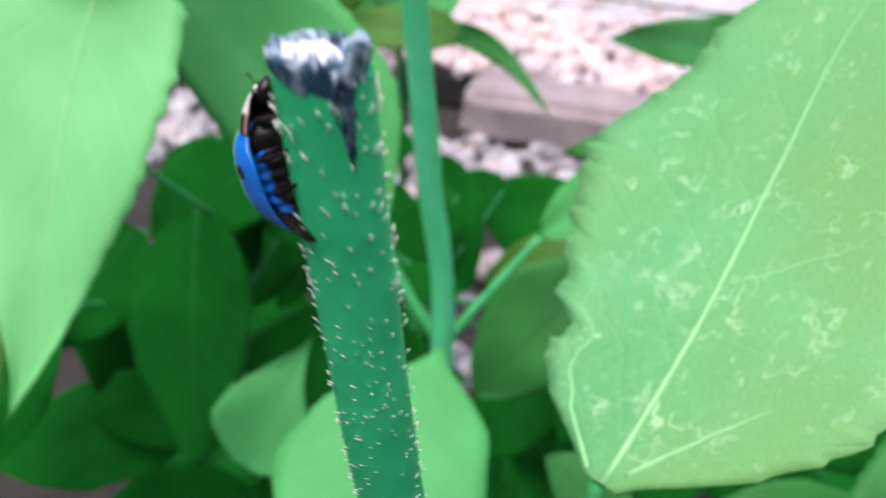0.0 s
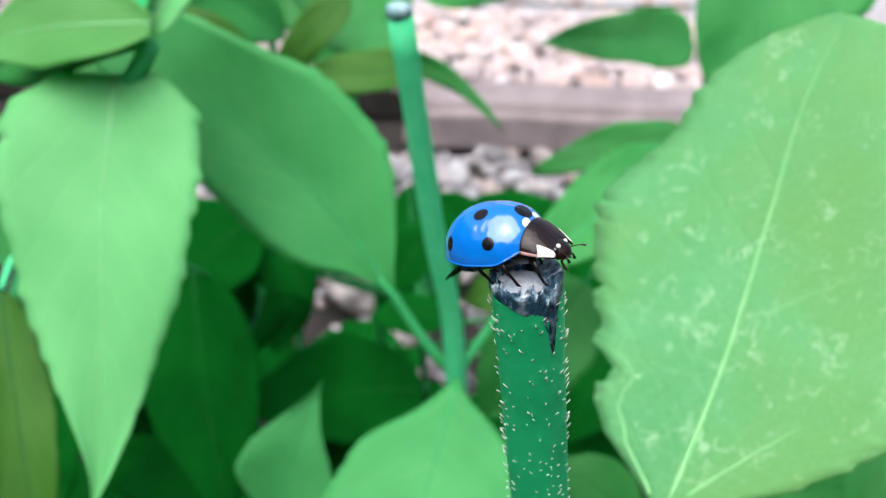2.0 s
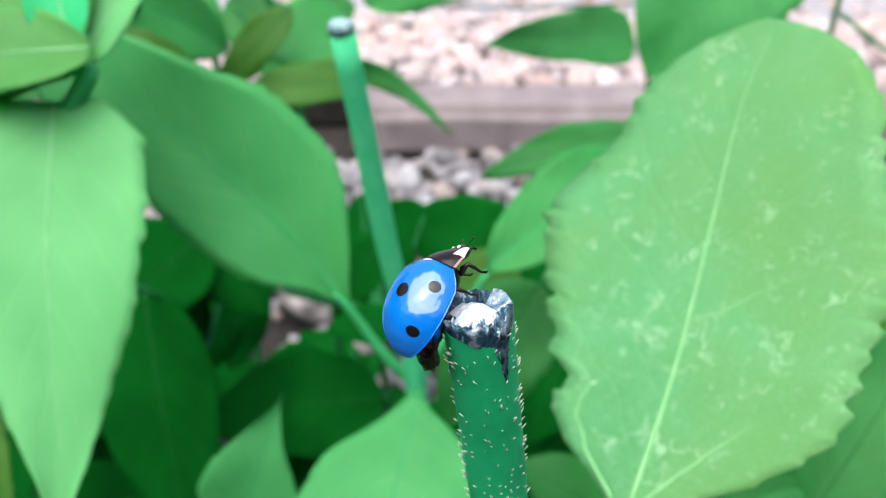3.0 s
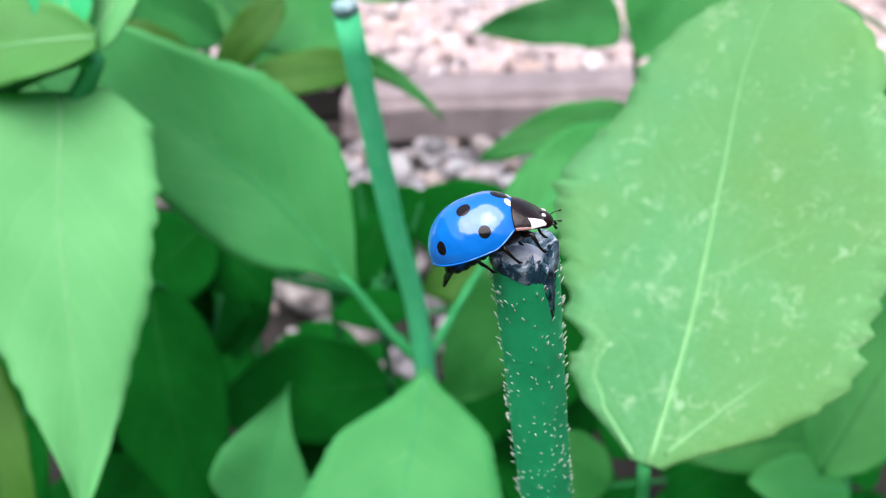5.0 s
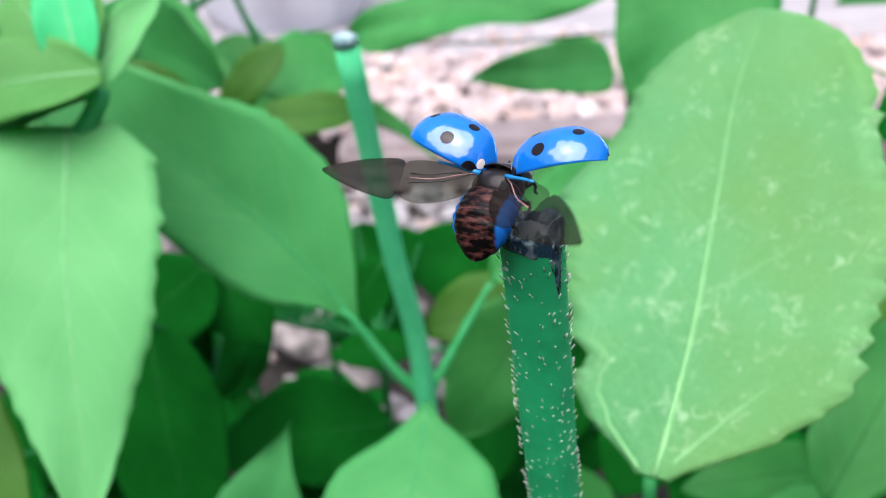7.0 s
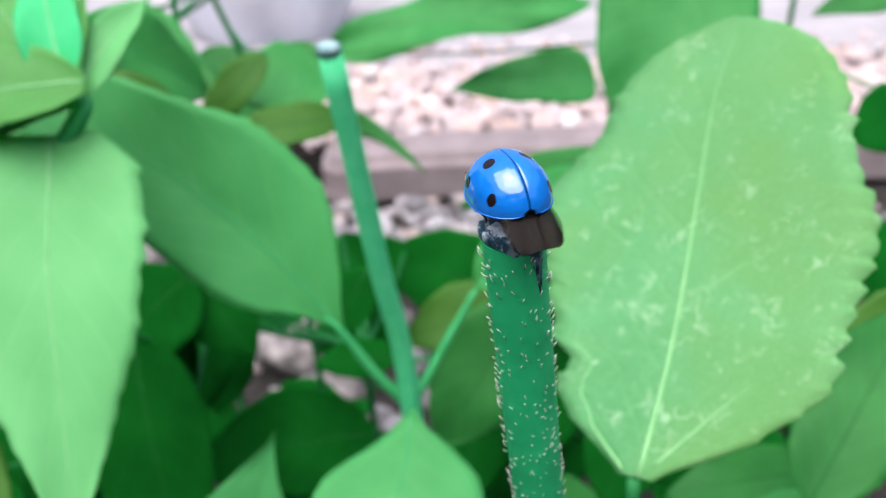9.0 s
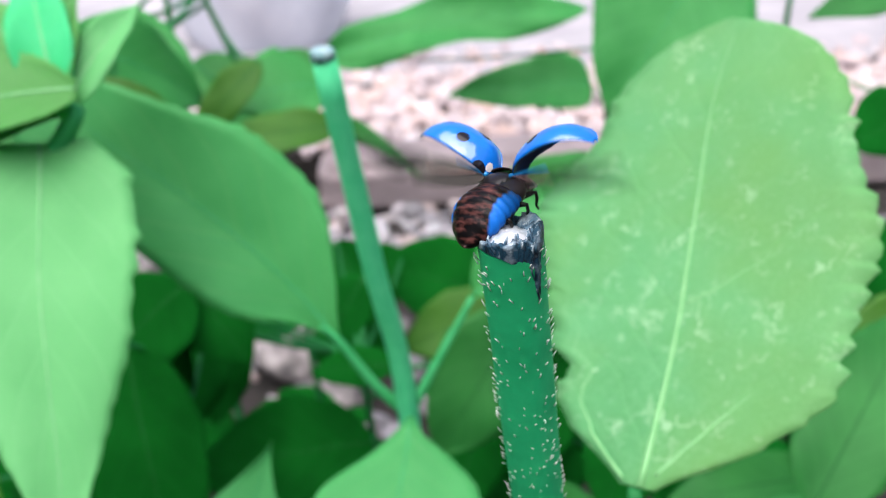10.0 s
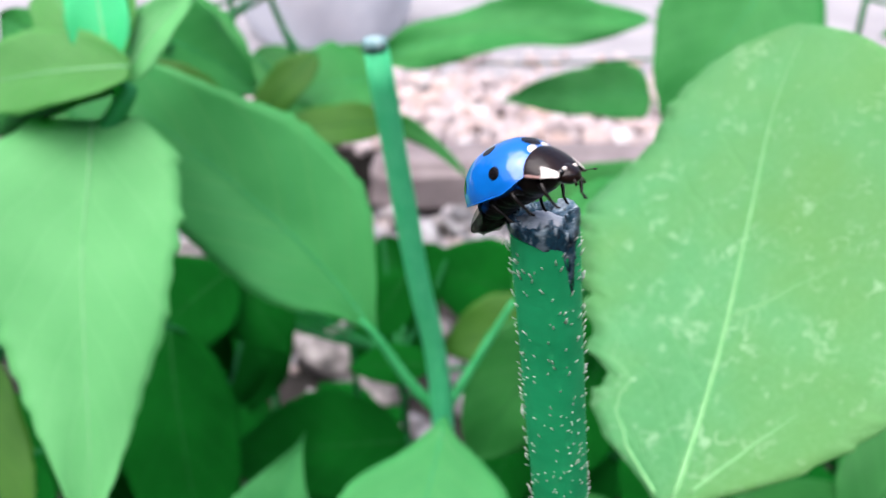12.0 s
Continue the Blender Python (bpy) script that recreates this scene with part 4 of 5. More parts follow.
leafy_plant((0.115, 0.235, 0.0), ((0.113, 0.228, 0.11), (0.110, 0.205, 0.235)), (
    ((0.0697, 0.1368, 0.2527), (0.1072, 0.1752, 0.2830), 0.0264, (-0.29, -0.65, 0.70), LEAF, {}),
    ((0.1286, 0.2002, 0.2665), (0.0988, 0.1917, 0.2500), 0.0231, STEEP, LEAF_OLIVE, {}),
    ((0.0977, 0.1855, 0.2167), (0.0485, 0.1756, 0.2189), 0.0211, FLAT, LEAF, {}),
    ((0.0935, 0.1616, 0.2191), (0.0650, 0.1628, 0.2221), 0.0175, FLAT, LEAF_MID, {}),
    ((0.0325, 0.1869, 0.1941), (0.0060, 0.1937, 0.2085), 0.0214, FLAT, LEAF, {}),
    ((0.0979, 0.2469, 0.1831), (0.0428, 0.2422, 0.1735), 0.0371, FLAT, LEAF_SHADED, {}),
    ((0.1475, 0.2258, 0.2080), (0.1034, 0.2213, 0.1990), 0.0377, FLAT, LEAF_SHADED, {}),
    ((0.1216, 0.2414, 0.2226), (0.077, 0.2074, 0.2179), 0.0339, STEEP, LEAF_SHADED, {}),
    ((0.1194, 0.2101, 0.2421), (0.0894, 0.1859, 0.2226), 0.0268, STEEP, LEAF_SHADED, {}),
    ((0.0501, 0.2246, 0.2044), (0.0372, 0.2045, 0.1877), 0.0278, STEEP, LEAF_SHADED, {}),
    ((0.0856, 0.2035, 0.1939), (0.0501, 0.1856, 0.185), 0.0288, STEEP, LEAF_SHADED, {}),
    ((0.1638, 0.2653, 0.2627), (0.1347, 0.2381, 0.233), 0.0308, STEEP, LEAF_SHADED, {}),
    ((0.0303, 0.2468, 0.1853), (0.013, 0.2253, 0.1663), 0.0262, STEEP, LEAF_SHADED, {}),
    ((0.110, 0.225, 0.140), (0.060, 0.190, 0.150), 0.045, FLAT, LEAF_SHADED, {}),
    ((0.115, 0.225, 0.130), (0.150, 0.180, 0.150), 0.045, FLAT, LEAF_SHADED, {}),
    ((0.112, 0.225, 0.110), (0.080, 0.165, 0.130), 0.04, FLAT, LEAF_SHADED, {})), "leafy plant with broad green leaves in half shade")
leafy_plant((-0.130, 0.370, 0.0), ((-0.1300, 0.3740, 0.15), (-0.1305, 0.3769, 0.2767), (-0.1313, 0.3859, 0.3366)), (
    ((-0.1150, 0.2303, 0.3476), (-0.0880, 0.2574, 0.3215), 0.0300, STEEP, LEAF_MID, {}),
    ((-0.0967, 0.4101, 0.2758), (-0.1272, 0.4036, 0.2630), 0.0256, FLAT, LEAF_OLIVE, {}),
    ((-0.1159, 0.4074, 0.2490), (-0.0196, 0.3780, 0.2372), 0.0125, (0.02, -0.80, 0.60), LEAF, dict(skew=0.20, p=0.5, q=0.9, bow=0.02)),
    ((-0.0983, 0.2944, 0.2064), (-0.1130, 0.2775, 0.1742), 0.0202, STEEP, LEAF_SHADED, {}),
    ((-0.132, 0.372, 0.100), (-0.190, 0.330, 0.130), 0.05, FLAT, LEAF_SHADED, {})), "thin-stemmed plant before the edging")
leafy_plant((-0.085, 0.395, 0.0), ((-0.0900, 0.3945, 0.15), (-0.0996, 0.3940, 0.2666), (-0.1200, 0.4038, 0.3278)), (
    ((-0.0690, 0.4082, 0.2938), (-0.1221, 0.3913, 0.2613), 0.0333, FLAT, LEAF, {}),
    ((-0.1356, 0.4251, 0.2896), (-0.0898, 0.4052, 0.2555), 0.0341, STEEP, LEAF, {}),
    ((-0.0505, 0.3, 0.2957), (-0.0957, 0.285, 0.2934), 0.0180, STEEP, LEAF_OLIVE, {}),
    ((-0.058, 0.33, 0.3034), (-0.0942, 0.315, 0.302), 0.0340, STEEP, LEAF_MID, {}),
    ((-0.0785, 0.31, 0.3189), (-0.105, 0.295, 0.2904), 0.0165, STEEP, LEAF_OLIVE, {}),
    ((-0.1286, 0.29, 0.3407), (-0.0941, 0.275, 0.3131), 0.0280, STEEP, LEAF_MID, {}),
    ((-0.1023, 0.2, 0.3448), (-0.0746, 0.2, 0.3302), 0.0095, STEEP, LEAF_OLIVE, {}),
    ((-0.1400, 0.2, 0.3310), (-0.1030, 0.2, 0.3295), 0.0110, STEEP, LEAF, {}),
    ((-0.086, 0.394, 0.080), (-0.130, 0.345, 0.090), 0.05, FLAT, LEAF_SHADED, {})), "thin-stemmed plant leaning before the edging")
leafy_plant((0.130, 0.600, 0.0), ((0.125, 0.600, 0.12), (0.112, 0.605, 0.24), (0.130, 0.590, 0.36)), (
    ((-0.0882, 0.5862, 0.2452), (0.0988, 0.5977, 0.2695), 0.0440, STEEP, LEAF_MID, dict(skew=0.02, p=0.45, q=0.55, wave=0.03)),
    ((0.1060, 0.6171, 0.2105), (-0.0060, 0.6122, 0.2055), 0.0480, STEEP, LEAF_MID, dict(p=0.28, q=0.95))), "plant with long narrow leaves beside the gravel")
leafy_plant((0.165, 0.430, 0.0), ((0.168, 0.432, 0.15), (0.172, 0.435, 0.33)), (
    ((0.1372, 0.4506, 0.3340), (0.0758, 0.4100, 0.2563), 0.0785, STEEP, LEAF_MID, {}),
    ((0.2150, 0.3953, 0.3159), (0.1629, 0.3907, 0.3065), 0.0185, STEEP, LEAF, {}),
    ((0.1809, 0.3125, 0.2871), (0.1500, 0.3065, 0.2752), 0.0315, STEEP, LEAF_SHADED, {}),
    ((0.167, 0.430, 0.110), (0.110, 0.380, 0.120), 0.06, FLAT, LEAF_SHADED, {})), "broad-leaved plant behind the scarred one")


def low_growth():
    """Small plants close to the soil, their leaf green darkened to stand for shade."""
    rng = random.Random(7)
    for k in range(16):
        x, y = rng.uniform(-0.24, 0.2), rng.uniform(0.24, 0.43)
        leaves = []
        for i in range(6):
            a = 2 * math.pi * (i + rng.random() * 0.6) / 6
            z = rng.uniform(0.02, 0.075)
            b = (x + 0.006 * math.cos(a), y + 0.006 * math.sin(a), z)
            r = rng.uniform(0.035, 0.06)
            leaves.append((b, (x + r * math.cos(a), y + r * math.sin(a), z + rng.uniform(-0.005, 0.02)), r * rng.uniform(0.5, 0.8), (0.2 * math.cos(a), 0.2 * math.sin(a), 0.95), LEAF_SHADED, {}))
        leafy_plant((x, y, 0.0), ((x + 0.002, y, 0.04), (x, y + 0.002, 0.08)), leaves, "small ground plant, its green darkened for shade")


low_growth()


# ---- the ladybird ----
MM = 0.00106


def elytra_point(x, a, lift=0.0):
    """The shell's outer skin: x along the body, a the angle from the seam down to the rim (mm)."""
    s = max(-1.0, min(1.0, (x + 0.85) / 3.0))
    w = 2.42 * max(0.0, 1 - abs(s) ** (2.9 if s > 0 else 2.0)) ** 0.5 + 0.02
    h = 2.48 * max(0.0, 1 - abs(s) ** (3.0 if s > 0 else 2.2)) ** 0.55 + 0.02
    return Vector((x, (w + lift) * math.sin(a), (h + lift) * math.cos(a)))


def rim_angle(x):
    """How far down the shell reaches at x, in degrees: less at the shoulders."""
    return 96 * (1 - 0.26 * max(0.0, (x - 0.2) / 1.9) ** 1.6)


HINGE = {1: Vector((1.90, 0.75, 1.30)), -1: Vector((1.90, -0.75, 1.30))}


def shell_patch(side, x0, a0, rx, ra, hinge, lift=0.02):
    """A round spot that follows the shell's curve."""
    bm = bmesh.new()
    rings = []
    for i in range(5):
        r = i / 4
        rings.append([bm.verts.new((side_of(elytra_point(x0 + rx * r * math.cos(t), max(0.004, a0 + ra * r * math.sin(t)), lift * (1 - 0.6 * r ** 4)), side) - hinge) * MM) for t in (2 * math.pi * k / 18 for k in range(18))])
    for a, b in zip(rings, rings[1:]):
        for k in range(18):
            bm.faces.new((a[k], b[k], b[(k + 1) % 18], a[(k + 1) % 18]))
    return bm


def side_of(v, side):
    return Vector((v.x, v.y * side, v.z))


def shield_point(f, a, lift=0.0):
    """The neck shield: f from its rear edge to the front, a the angle from its crest down to the side (mm)."""
    w = 1.78 - 0.62 * f ** 1.6
    top, low = 1.50 - 0.55 * f - 0.72 * f * f, 0.10 - 0.45 * f
    x = 1.70 + 1.32 * f + (0.30 * f - 0.12) * math.sin(a) ** 2
    return Vector((x, (w + lift) * math.sin(a), low + (top - low + lift) * math.cos(a)))


def ladybird():
    bug = root("ladybird", (0, 0, 0), "glossy blue ladybird with black spots on a cut stem", "ladybird")
    # abdomen and thorax: rings with grooves between the segments
    bm = bmesh.new()
    rings = []
    n = 46
    for i in range(n + 1):
        s = -1 + 2 * i / n
        x = -0.85 + 2.60 * s
        r = max(0.0, 1 - abs(s) ** 2.3) ** 0.5 if s > -0.2 else max(0.0, 1 - abs(s + 0.2) ** 1.9 / 0.8 ** 1.9) ** 0.75 * 0.99
        groove = 1 - (0.07 if (i % 5) == 0 else 0.0) - (0.03 if (i % 5) in (1, 4) else 0)
        w, top, low = 1.98 * r * groove + 0.01, 1.25 * r * groove + 0.01, 1.15 * r * groove + 0.01
        sag = -1.25 * max(0.0, -0.1 - s) ** 1.3
        ring = []
        for k in range(28):
            a = 2 * math.pi * k / 28
            z = math.sin(a)
            ring.append(bm.verts.new(Vector((x, w * math.cos(a), z * (top if z > 0 else low) + 0.05 + sag)) * MM))
        rings.append(ring)
    for a, b in zip(rings, rings[1:]):
        for k in range(28):
            bm.faces.new((a[k], a[(k + 1) % 28], b[(k + 1) % 28], b[k]))
    bm.faces.new(rings[0])
    bm.faces.new(rings[-1][::-1])
    part("abdomen", bm, ABDOMEN, bug, "segmented brown-black abdomen with blue margins")
    bm = bmesh.new()
    bmesh.ops.create_uvsphere(bm, u_segments=24, v_segments=14, radius=1)
    for v in bm.verts:
        v.co = Vector((v.co.x * 1.25 + 1.0, v.co.y * 1.7, v.co.z * 1.15 + 0.25)) * MM
    part("thorax", bm, LEG_BLACK, bug)
    # pronotum: an arched shield that carries on the curve of the wing cases, pale corners
    pronotum = part("pronotum", solid_sheet(lambda f, g, lift: shield_point(f, radians(-88 + 176 * g), lift) * MM, 18, 40, 0.14), BLACK, bug, "glossy black-brown neck shield")
    pronotum.data.materials.append(LEG_BLACK)
    for s in (1, -1):
        corner = solid_sheet(lambda f, g, lift: side_of(shield_point(0.50 + 0.48 * f + 0.05 * math.sin(3 * g), radians(52 + 4 * (1 - f) + (32 - 4 * f) * g), 0.035 + lift), s) * MM, 8, 8, 0.05)
        part("pale_corner", corner, IVORY, pronotum, "ivory corner patch").data.materials.append(IVORY)
        margin = solid_sheet(lambda f, g, lift: side_of(shield_point(0.03 + 0.50 * f, radians(80 + 7 * g), 0.03 + lift), s) * MM, 8, 3, 0.04)
        part("pale_edge", margin, EDGE_PINK, pronotum, "thin pinkish margin").data.materials.append(EDGE_PINK)
    bm = bmesh.new()
    bmesh.ops.create_uvsphere(bm, u_segments=24, v_segments=14, radius=1)
    for v in bm.verts:
        x, y, z = v.co
        v.co = Vector((2.92 + 0.64 * x, 0.86 * y * (1 - 0.18 * x), -0.16 + 0.52 * z - 0.24 * x)) * MM
    head = part("head", bm, BLACK, bug, "small black head with pale marks")
    for s in (1, -1):
        bm = bmesh.new()
        bmesh.ops.create_uvsphere(bm, u_segments=14, v_segments=9, radius=0.2 * MM)
        bmesh.ops.translate(bm, verts=bm.verts, vec=Vector((3.05, s * 0.68, -0.02)) * MM)
        part("eye", bm, EYE_BLACK, head)
        bm = bmesh.new()
        bmesh.ops.create_uvsphere(bm, u_segments=12, v_segments=8, radius=0.13 * MM)
        bmesh.ops.translate(bm, verts=bm.verts, vec=Vector((3.14, s * 0.42, 0.12)) * MM)
        part("pale_mark", bm, IVORY, head)
        bm = bmesh.new()
        tube(bm, [Vector(p) * MM for p in curve_points([(3.32, s * 0.45, -0.22), (3.72, s * 0.84, -0.24), (4.05, s * 0.95, -0.30)], 5)], [MM * r for r in (0.035, 0.03, 0.03, 0.026, 0.026, 0.026, 0.03, 0.04, 0.055, 0.06, 0.03)], 7)
        part("antenna", bm, BLACK, head)
        bm = bmesh.new()
        tube(bm, [Vector(p) * MM for p in ((3.36, s * 0.26, -0.42), (3.52, s * 0.36, -0.62), (3.58, s * 0.34, -0.84))], [MM * r for r in (0.07, 0.06, 0.09)], 7)
        part("palp", bm, BLACK, head)
    bm = bmesh.new()
    bmesh.ops.create_uvsphere(bm, u_segments=12, v_segments=8, radius=1)
    for v in bm.verts:
        v.co = Vector((3.36 + 0.13 * v.co.x, 0.26 * v.co.y, -0.34 + 0.10 * v.co.z)) * MM
    part("mouth_plate", bm, EDGE_PINK, head, "pale pinkish plate over the mouth")
    # six legs: thigh, shin, foot
    for s in (1, -1):
        for x0, knee, ankle, toe in ((1.7, (2.25, 1.55, -0.45), (2.30, 1.25, -1.40), (2.60, 1.15, -1.80)), (0.6, (0.60, 2.05, -0.35), (0.80, 1.60, -1.30), (1.10, 1.42, -1.78)), (-0.5, (-1.10, 1.90, -0.45), (-0.75, 1.55, -1.30), (-0.45, 1.35, -1.78))):
            bm = bmesh.new()
            pts = [(x0, 0.9, -0.55), tuple((Vector((x0, 0.9, -0.55)) + Vector(knee)) / 2 + Vector((0, 0, 0.1))), knee, tuple((Vector(knee) + Vector(ankle)) / 2 + Vector((0, 0.08, 0))), ankle, tuple((Vector(ankle) + Vector(toe)) / 2 + Vector((0, 0, -0.12))), toe]
            tube(bm, [side_of(Vector(p), s) * MM for p in pts], [MM * r for r in (0.15, 0.21, 0.13, 0.11, 0.075, 0.085, 0.035)], 8)
            part("leg", bm, LEG_BLACK, bug)
    moving = {}
    for s in (1, -1):
        h = HINGE[s]

        def skin(f, g, lift):
            x = 2.10 - 5.92 * (0.5 - 0.5 * math.cos(math.pi * (0.02 + 0.96 * f)))
            return (side_of(elytra_point(x, radians(0.3 + rim_angle(x) * g), lift), s) - h) * MM

        bm = solid_sheet(skin, 44, 24, 0.11)
        ely = part("wing_case", bm, SHELL, bug, "glossy blue wing case with black spots")
        ely.data.materials.append(SHELL_UNDER)
        ely.location = h * MM
        for x0, a0, rx, ra in ((1.22, 0.02, 0.40, 0.25), (-0.73, 0.49, 0.42, 0.17), (0.06, 1.19, 0.34, 0.15), (-2.60, 1.16, 0.28, 0.20)):
            part("spot", shell_patch(s, x0, a0, rx, ra, h), SPOT, ely, "black spot")
        part("pale_mark", shell_patch(s, 1.62, 0.36, 0.17, 0.20, h, 0.03), IVORY, ely, "white mark beside the seam")
        bm = bmesh.new()
        along = [2.02 - 5.78 * (0.5 - 0.5 * math.cos(math.pi * k / 40)) for k in range(41)]
        tube(bm, [(side_of(elytra_point(x, radians(rim_angle(x) - 0.5), 0.01), s) - h) * MM for x in along], [0.05 * MM] * 41, 6)
        part("rim", bm, SHELL, ely, "rounded rim of the wing case")
        # hind wing in two rigid pieces
        wing_root = Vector((1.15, s * 0.80, 1.20))
        wing = part("hind_wing", wing_sheet(0.0, 4.8, s), WING, bug, "smoky translucent hind wing")
        wing.location = wing_root * MM
        bm = bmesh.new()
        tube(bm, [Vector((-0.1 - 4.25 * k / 8, s * (1.0 * math.sin(math.pi * 0.42 * (k / 8)) + 0.05), 0.02)) * MM for k in range(6)], [MM * (0.16 - 0.016 * k) for k in range(6)], 7)
        part("wing_edge", bm, WING_BLUE, wing, "blue leading edge vein")
        for k in range(3):
            bm = bmesh.new()
            tube(bm, [Vector((-0.4 - 3.9 * j / 6, s * (-0.1 - 0.45 * k * j / 6 + 0.12 * math.sin(j + k)), 0.02)) * MM for j in range(7)], [0.035 * MM] * 7, 5)
            part("wing_vein", bm, EDGE_PINK if k == 1 else BLACK, wing)
        tip = part("wing_tip", wing_sheet(4.8, 10.0, s), WING_DARK, wing, "smoky folding wing tip")
        tip.location = Vector((-4.8, 0, 0)) * MM
        moving[s] = (ely, wing, tip)
    return bug, moving, (pronotum, head)


def wing_sheet(x0, x1, s):
    """Part of a wing's membrane from x0 to x1 along its span (mm), its root at the origin."""
    bm = bmesh.new()
    nu, nv = 30, 8
    grid = []
    for layer in (0, 1):
        g = []
        for i in range(nu + 1):
            x = x0 + (x1 - x0) * i / nu
            u = x / 10.0
            lead = 1.05 * math.sin(math.pi * min(1, 0.08 + 0.75 * u)) ** 0.9 if u < 1 else 0.3
            trail = -2.35 * max(0.0, math.sin(math.pi * (0.06 + 0.93 * u ** 0.72))) ** 0.8
            lead = max(lead * (1 - u ** 6), -0.2)
            # rounded off at the fold
            d = min(1.0, abs(x - 4.8) / (1.6 if x < 4.81 else 0.8))
            waist = 0.66 + 0.34 * math.sqrt(1 - (1 - d) ** 2)
            lead, trail = lead * waist, trail * waist
            g.append([bm.verts.new(Vector((-(x - x0), s * (trail + (lead - trail) * j / nv), 0.07 * math.sin(j * 1.9 + x * 0.5) - 0.012 * layer)) * MM) for j in range(nv + 1)])
        grid.append(g)
    a, b = grid
    for i in range(nu):
        for j in range(nv):
            bm.faces.new((a[i][j], a[i + 1][j], a[i + 1][j + 1], a[i][j + 1]))
            bm.faces.new((b[i][j], b[i][j + 1], b[i + 1][j + 1], b[i + 1][j]))
        bm.faces.new((a[i][0], b[i][0], b[i + 1][0], a[i + 1][0]))
        bm.faces.new((a[i][nv], a[i + 1][nv], b[i + 1][nv], b[i][nv]))
    return bm


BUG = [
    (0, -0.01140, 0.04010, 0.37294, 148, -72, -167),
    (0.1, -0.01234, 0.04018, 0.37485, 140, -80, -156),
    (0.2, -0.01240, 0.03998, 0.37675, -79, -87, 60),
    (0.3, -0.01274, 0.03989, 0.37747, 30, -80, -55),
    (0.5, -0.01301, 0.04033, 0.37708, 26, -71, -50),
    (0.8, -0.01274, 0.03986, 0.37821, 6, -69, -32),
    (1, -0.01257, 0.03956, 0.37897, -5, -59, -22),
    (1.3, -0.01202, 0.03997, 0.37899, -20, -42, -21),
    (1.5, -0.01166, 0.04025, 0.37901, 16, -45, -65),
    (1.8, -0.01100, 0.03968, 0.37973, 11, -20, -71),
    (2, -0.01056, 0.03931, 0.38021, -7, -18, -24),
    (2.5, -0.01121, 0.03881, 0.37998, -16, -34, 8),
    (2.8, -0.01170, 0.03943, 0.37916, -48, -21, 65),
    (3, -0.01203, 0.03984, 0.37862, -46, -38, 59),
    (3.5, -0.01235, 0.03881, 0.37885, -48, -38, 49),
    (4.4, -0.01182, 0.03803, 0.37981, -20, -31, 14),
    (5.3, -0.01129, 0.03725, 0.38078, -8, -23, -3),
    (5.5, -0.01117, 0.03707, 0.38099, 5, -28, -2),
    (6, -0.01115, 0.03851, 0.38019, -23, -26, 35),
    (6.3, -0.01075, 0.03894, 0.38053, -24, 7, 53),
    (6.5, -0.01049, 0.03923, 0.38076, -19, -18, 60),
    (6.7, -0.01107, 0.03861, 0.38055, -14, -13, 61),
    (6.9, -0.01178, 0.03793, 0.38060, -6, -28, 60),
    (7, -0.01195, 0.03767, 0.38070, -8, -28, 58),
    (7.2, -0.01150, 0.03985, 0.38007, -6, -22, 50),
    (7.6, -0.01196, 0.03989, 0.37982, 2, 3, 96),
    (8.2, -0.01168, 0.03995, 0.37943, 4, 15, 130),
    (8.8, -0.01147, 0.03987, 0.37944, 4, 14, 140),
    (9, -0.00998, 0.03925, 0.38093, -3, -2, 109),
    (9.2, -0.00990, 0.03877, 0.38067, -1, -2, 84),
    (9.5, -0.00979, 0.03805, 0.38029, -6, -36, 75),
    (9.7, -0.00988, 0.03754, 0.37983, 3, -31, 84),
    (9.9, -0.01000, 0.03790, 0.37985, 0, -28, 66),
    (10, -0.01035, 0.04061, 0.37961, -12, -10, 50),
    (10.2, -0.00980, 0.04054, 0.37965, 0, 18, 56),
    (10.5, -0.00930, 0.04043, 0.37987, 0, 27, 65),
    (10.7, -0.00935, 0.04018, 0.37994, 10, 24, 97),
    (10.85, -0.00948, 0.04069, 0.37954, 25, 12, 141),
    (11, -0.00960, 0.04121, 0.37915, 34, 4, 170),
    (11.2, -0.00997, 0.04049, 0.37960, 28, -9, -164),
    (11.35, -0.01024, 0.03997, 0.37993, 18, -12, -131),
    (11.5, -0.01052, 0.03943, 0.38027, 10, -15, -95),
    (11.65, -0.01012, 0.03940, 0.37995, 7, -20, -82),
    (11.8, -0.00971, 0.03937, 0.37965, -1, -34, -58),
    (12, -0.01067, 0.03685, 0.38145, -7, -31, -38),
]
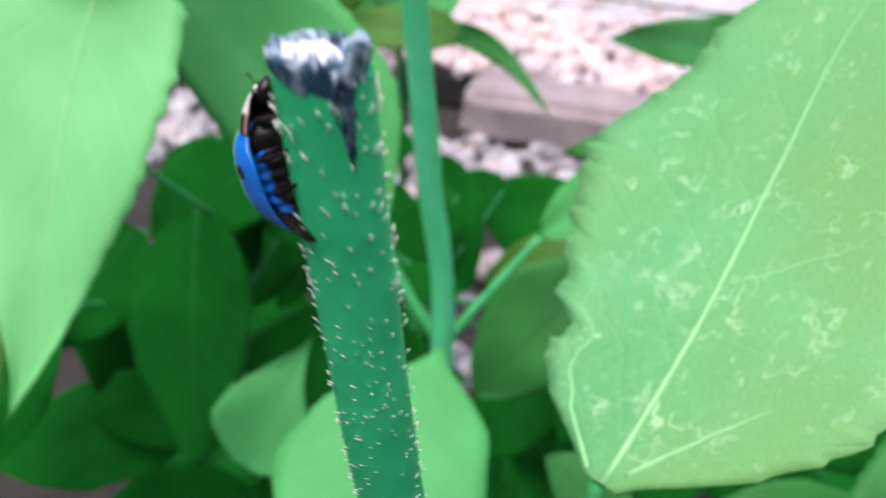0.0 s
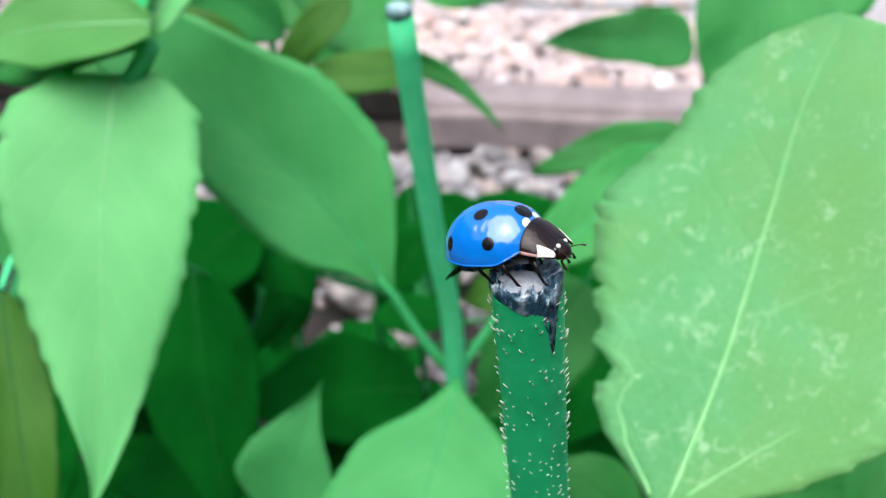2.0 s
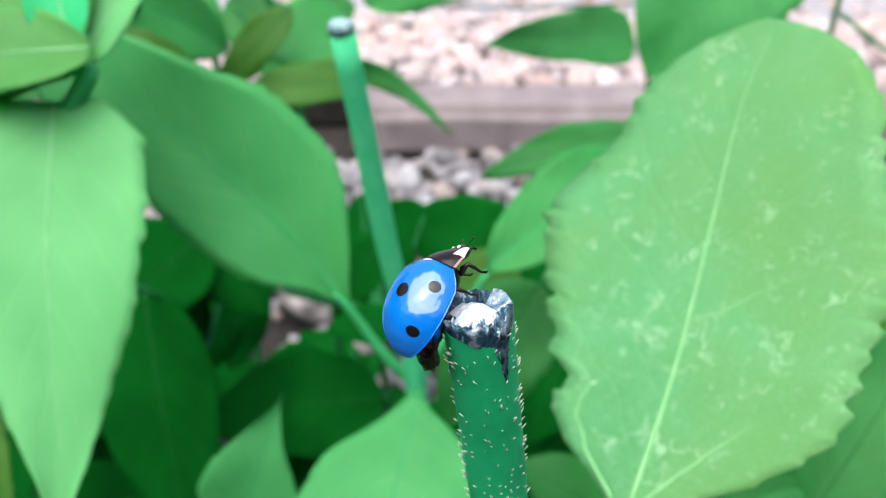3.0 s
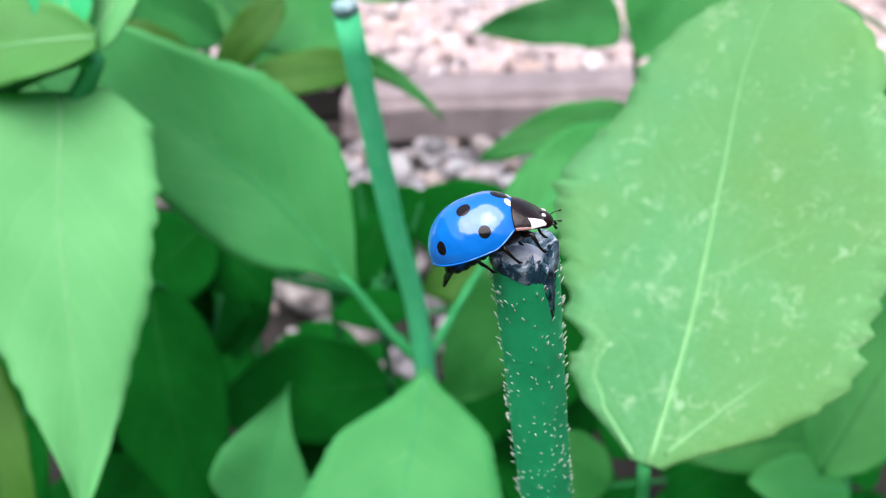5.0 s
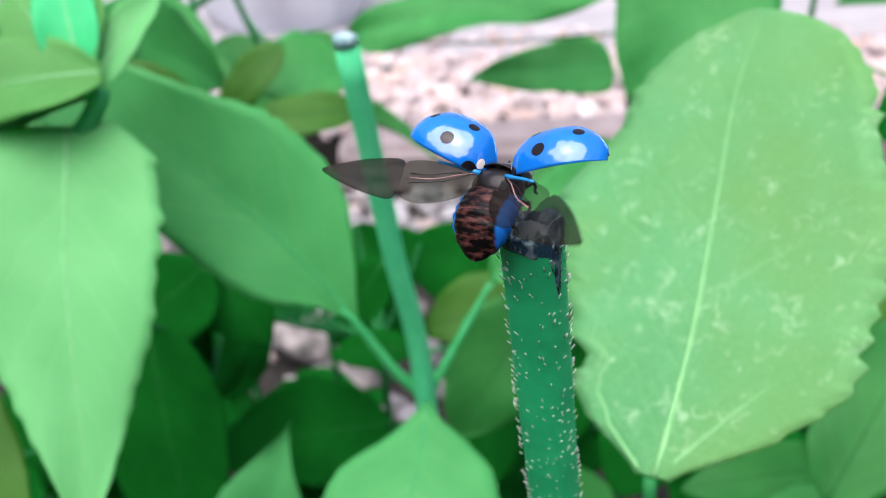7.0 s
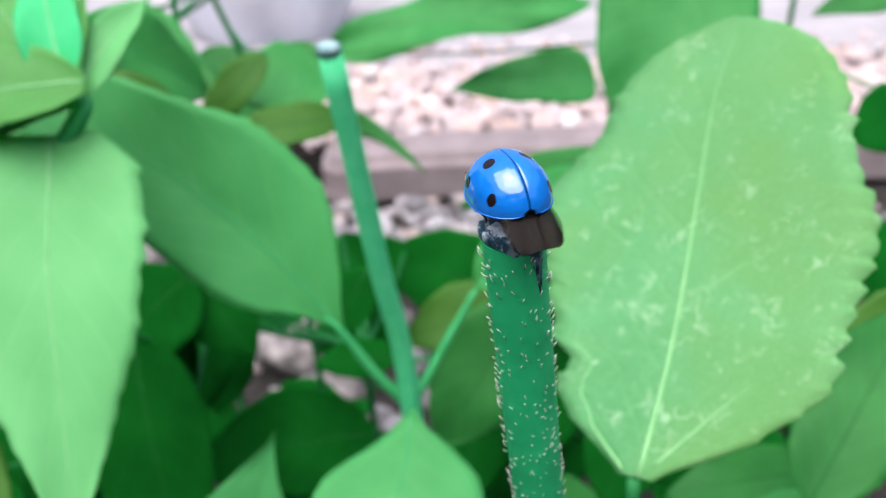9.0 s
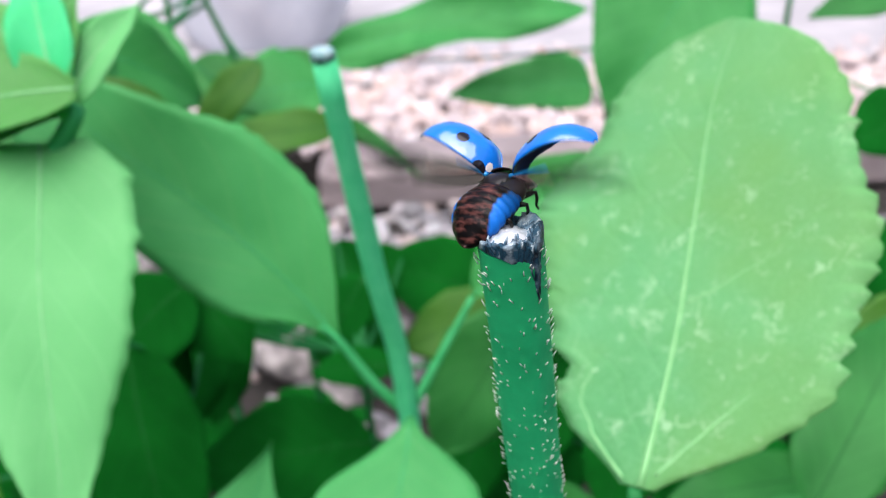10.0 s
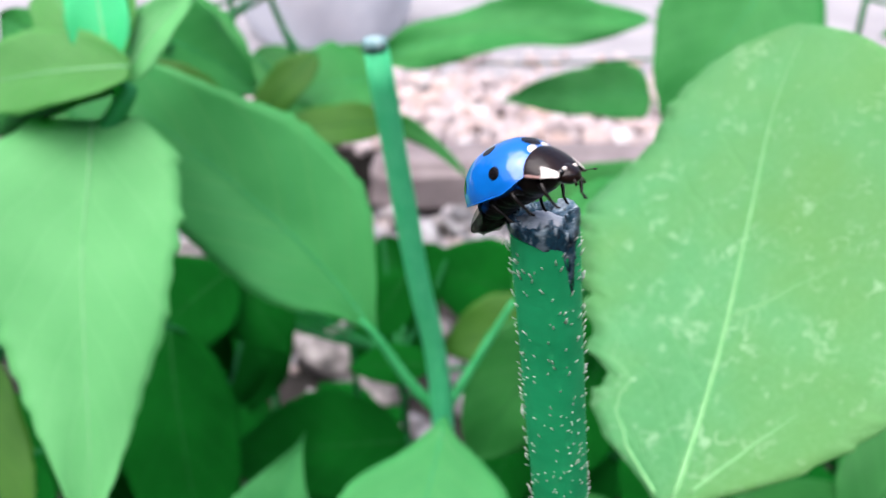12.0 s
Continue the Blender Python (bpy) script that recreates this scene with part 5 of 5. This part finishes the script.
# seconds; opening and lifting of the wing cases, left and right
SHELLS = [
    (0.0, 0, 0, 0, 0), (5.5, 1, 0, 0, 0), (6.0, 5, 2, 0, 0), (6.3, 20, 6, 3, 1), (6.5, 15, 5, 2, 1), (6.6, 15, 5, 2, 1), (6.7, 25, 9, 6, 4), (6.75, 58, 10, 55, 10), (6.8, 98, 16, 98, 12), (6.9, 100, 15, 101, 7), (7.0, 101, 15, 103, 4), (7.1, 99, 16, 101, 10), (7.2, 98, 22, 98, 22),
    (7.6, 88, 18, 88, 18), (7.8, 80, 16, 80, 16), (7.9, 45, 10, 45, 10), (8.0, 10, 4, 10, 4), (8.8, 0.5, 0, 0.5, 0), (9.0, 0.5, 0, 0.5, 0), (9.2, 3, 1, 3, 1), (9.5, 11, 3, 11, 3), (9.55, 46, 5, 46, 5), (9.6, 80, 6, 80, 6), (9.7, 98, 12, 98, 12), (9.8, 98, 14, 98, 12), (9.9, 97, 18, 98, 15), (9.95, 92, 22, 98, 10), (10.0, 90, 34, 98, 22), (10.05, 90, 44, 98, 34), (10.1, 90, 20, 92, 20),
    (10.2, 56, 16, 20, 6), (10.3, 22, 6, 8, 2), (10.5, 5, 1, 2, 0), (10.7, 3, 0, 2, 0), (12.0, 0, 0, 0, 0),
]
# seconds; sweep and lift of the hind wings, left and right; fold of the tips and roof slope; slide along the body (mm)
WINGS = [
    (0.0, -10, -36, -10, -36, 178, 0, -1.1), (6.4, -10, -36, -10, -36, 178, 0, -1.1), (6.5, -10, -30, -10, -30, 178, 0, -1.2), (6.6, -10, -24, -10, -24, 178, 0, -1.2), (6.7, 8, -8, -4, -14, 150, 0, -0.6), (6.75, 45, 4, 24, 0, 70, 0, 0), (6.8, 78, 8, 60, -8, 5, 0, 0), (6.9, 72, 10, 48, -6, 0, 0, 0), (7.0, 74, 14, 58, 18, 0, 0, 0), (7.1, 72, 16, 70, -4, 0, 0, 0), (7.2, 80, -8, 76, 0, 0, 0, 0),
    (7.6, 82, 10, 82, 10, 0, 0, 0), (7.7, 40, 4, 40, 4, 0, 0, -0.1), (7.8, 4, -6, 4, -6, 0, 0, -0.2), (8.0, 0, -12, 0, -12, 0, 0, -0.4), (8.25, -8, -16, -8, -16, 6, 0, -1.2), (8.35, -8, -16, -8, -16, 92, 0, -1.8), (8.45, -4, -16, -4, -16, 178, 0, -2.6), (8.8, -4, -18, -4, -18, 178, 0, -2.8), (9.0, -4, -34, -4, -34, 178, 0, -2.5), (9.2, -4, -34, -4, -34, 178, 0, -2.5), (9.4, -4, -28, -4, -28, 178, 0, -2.4), (9.5, -4, -24, -4, -24, 178, 0, -2.3), (9.55, 28, -10, 28, -10, 92, 0, -1.0), (9.6, 62, -6, 60, -6, 10, 0, 0), (9.7, 72, 0, 64, -2, 0, 0, 0), (9.8, 82, 6, 48, -8, 0, 0, 0), (9.9, 86, 12, 72, 2, 0, 0, 0), (9.95, 84, -40, 80, -44, 0, 0, 0), (10.0, 84, 14, 80, 10, 0, 0, 0), (10.05, 84, 62, 80, 58, 0, 0, 0), (10.1, 86, 16, 72, 0, 0, 0, 0),
    (10.2, 70, 26, 20, 30, 6, 35, 0), (10.3, 60, -4, -4, 10, 18, 45, -0.4), (10.35, 56, 0, -8, 6, 100, 40, -0.8), (10.4, 50, 4, -8, 4, 178, 20, -1.2), (10.5, 26, 30, -14, 28, 178, 0, -2.4), (10.6, 2, 14, -4, 12, 178, 0, -2.2), (10.7, -6, -10, -6, -10, 178, 0, -2.0), (10.8, -4, -24, -6, -24, 178, 15, -3.0), (10.9, -2, -34, -6, -34, 178, 24, -3.7), (11.0, -2, -46, -8, -48, 178, 28, -3.9), (11.1, -2, -48, -8, -50, 178, 28, -3.8), (11.2, -6, -44, -8, -46, 178, 24, -3.2), (11.3, -10, -34, -10, -34, 178, 10, -1.8), (11.5, -14, -16, -14, -16, 178, 0, 0), (12.0, -10, -40, -10, -40, 178, 0, -1.1),
]

# seconds; how far the head and neck shield bend down, about the neck
NODS = [(0.0, 0), (3.0, 0), (5.3, 5), (6.2, 5), (6.6, 10), (7.2, 8), (8.8, 5), (9.5, 3), (10.2, 10), (10.8, 24), (11.0, 28), (11.2, 20), (11.5, 3), (12.0, 6)]
NECK = Matrix.Translation(Vector((1.7, 0, 0.9)) * MM)


def motions():
    bug, moving, front = ladybird()
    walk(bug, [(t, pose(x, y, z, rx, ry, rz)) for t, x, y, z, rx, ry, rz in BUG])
    for ob in front:
        walk(ob, [(t, NECK @ pose(0, 0, 0, 0, nod) @ NECK.inverted()) for t, nod in NODS])
    for s, k in ((1, 0), (-1, 2)):
        ely, wing, tip = moving[s]
        at = Matrix.Translation(ely.location)
        walk(ely, [(row[0], at @ pose(0, 0, 0, s * row[2 + k]) @ pose(0, 0, 0, 0, -0.55 * max(0, row[1 + k] - 30)) @ pose(0, 0, 0, 0, 0, -s * row[1 + k])) for row in SHELLS])
        root_at, at_tip = wing.location.copy(), Matrix.Translation(tip.location)
        walk(wing, [(row[0], Matrix.Translation(root_at + Vector((row[7], 0, min(0, row[7] + 2.4))) * MM) @ pose(0, 0, 0, s * row[2 + k] if row[1 + k] > 26 else 0, 0 if row[1 + k] > 26 else row[2 + k]) @ pose(0, 0, 0, 0, 0, -s * row[1 + k]) @ pose(0, 0, 0, -s * row[6])) for row in WINGS])
        walk(tip, [(row[0], at_tip @ pose(0, 0, 0, 0, row[5])) for row in WINGS])


motions()
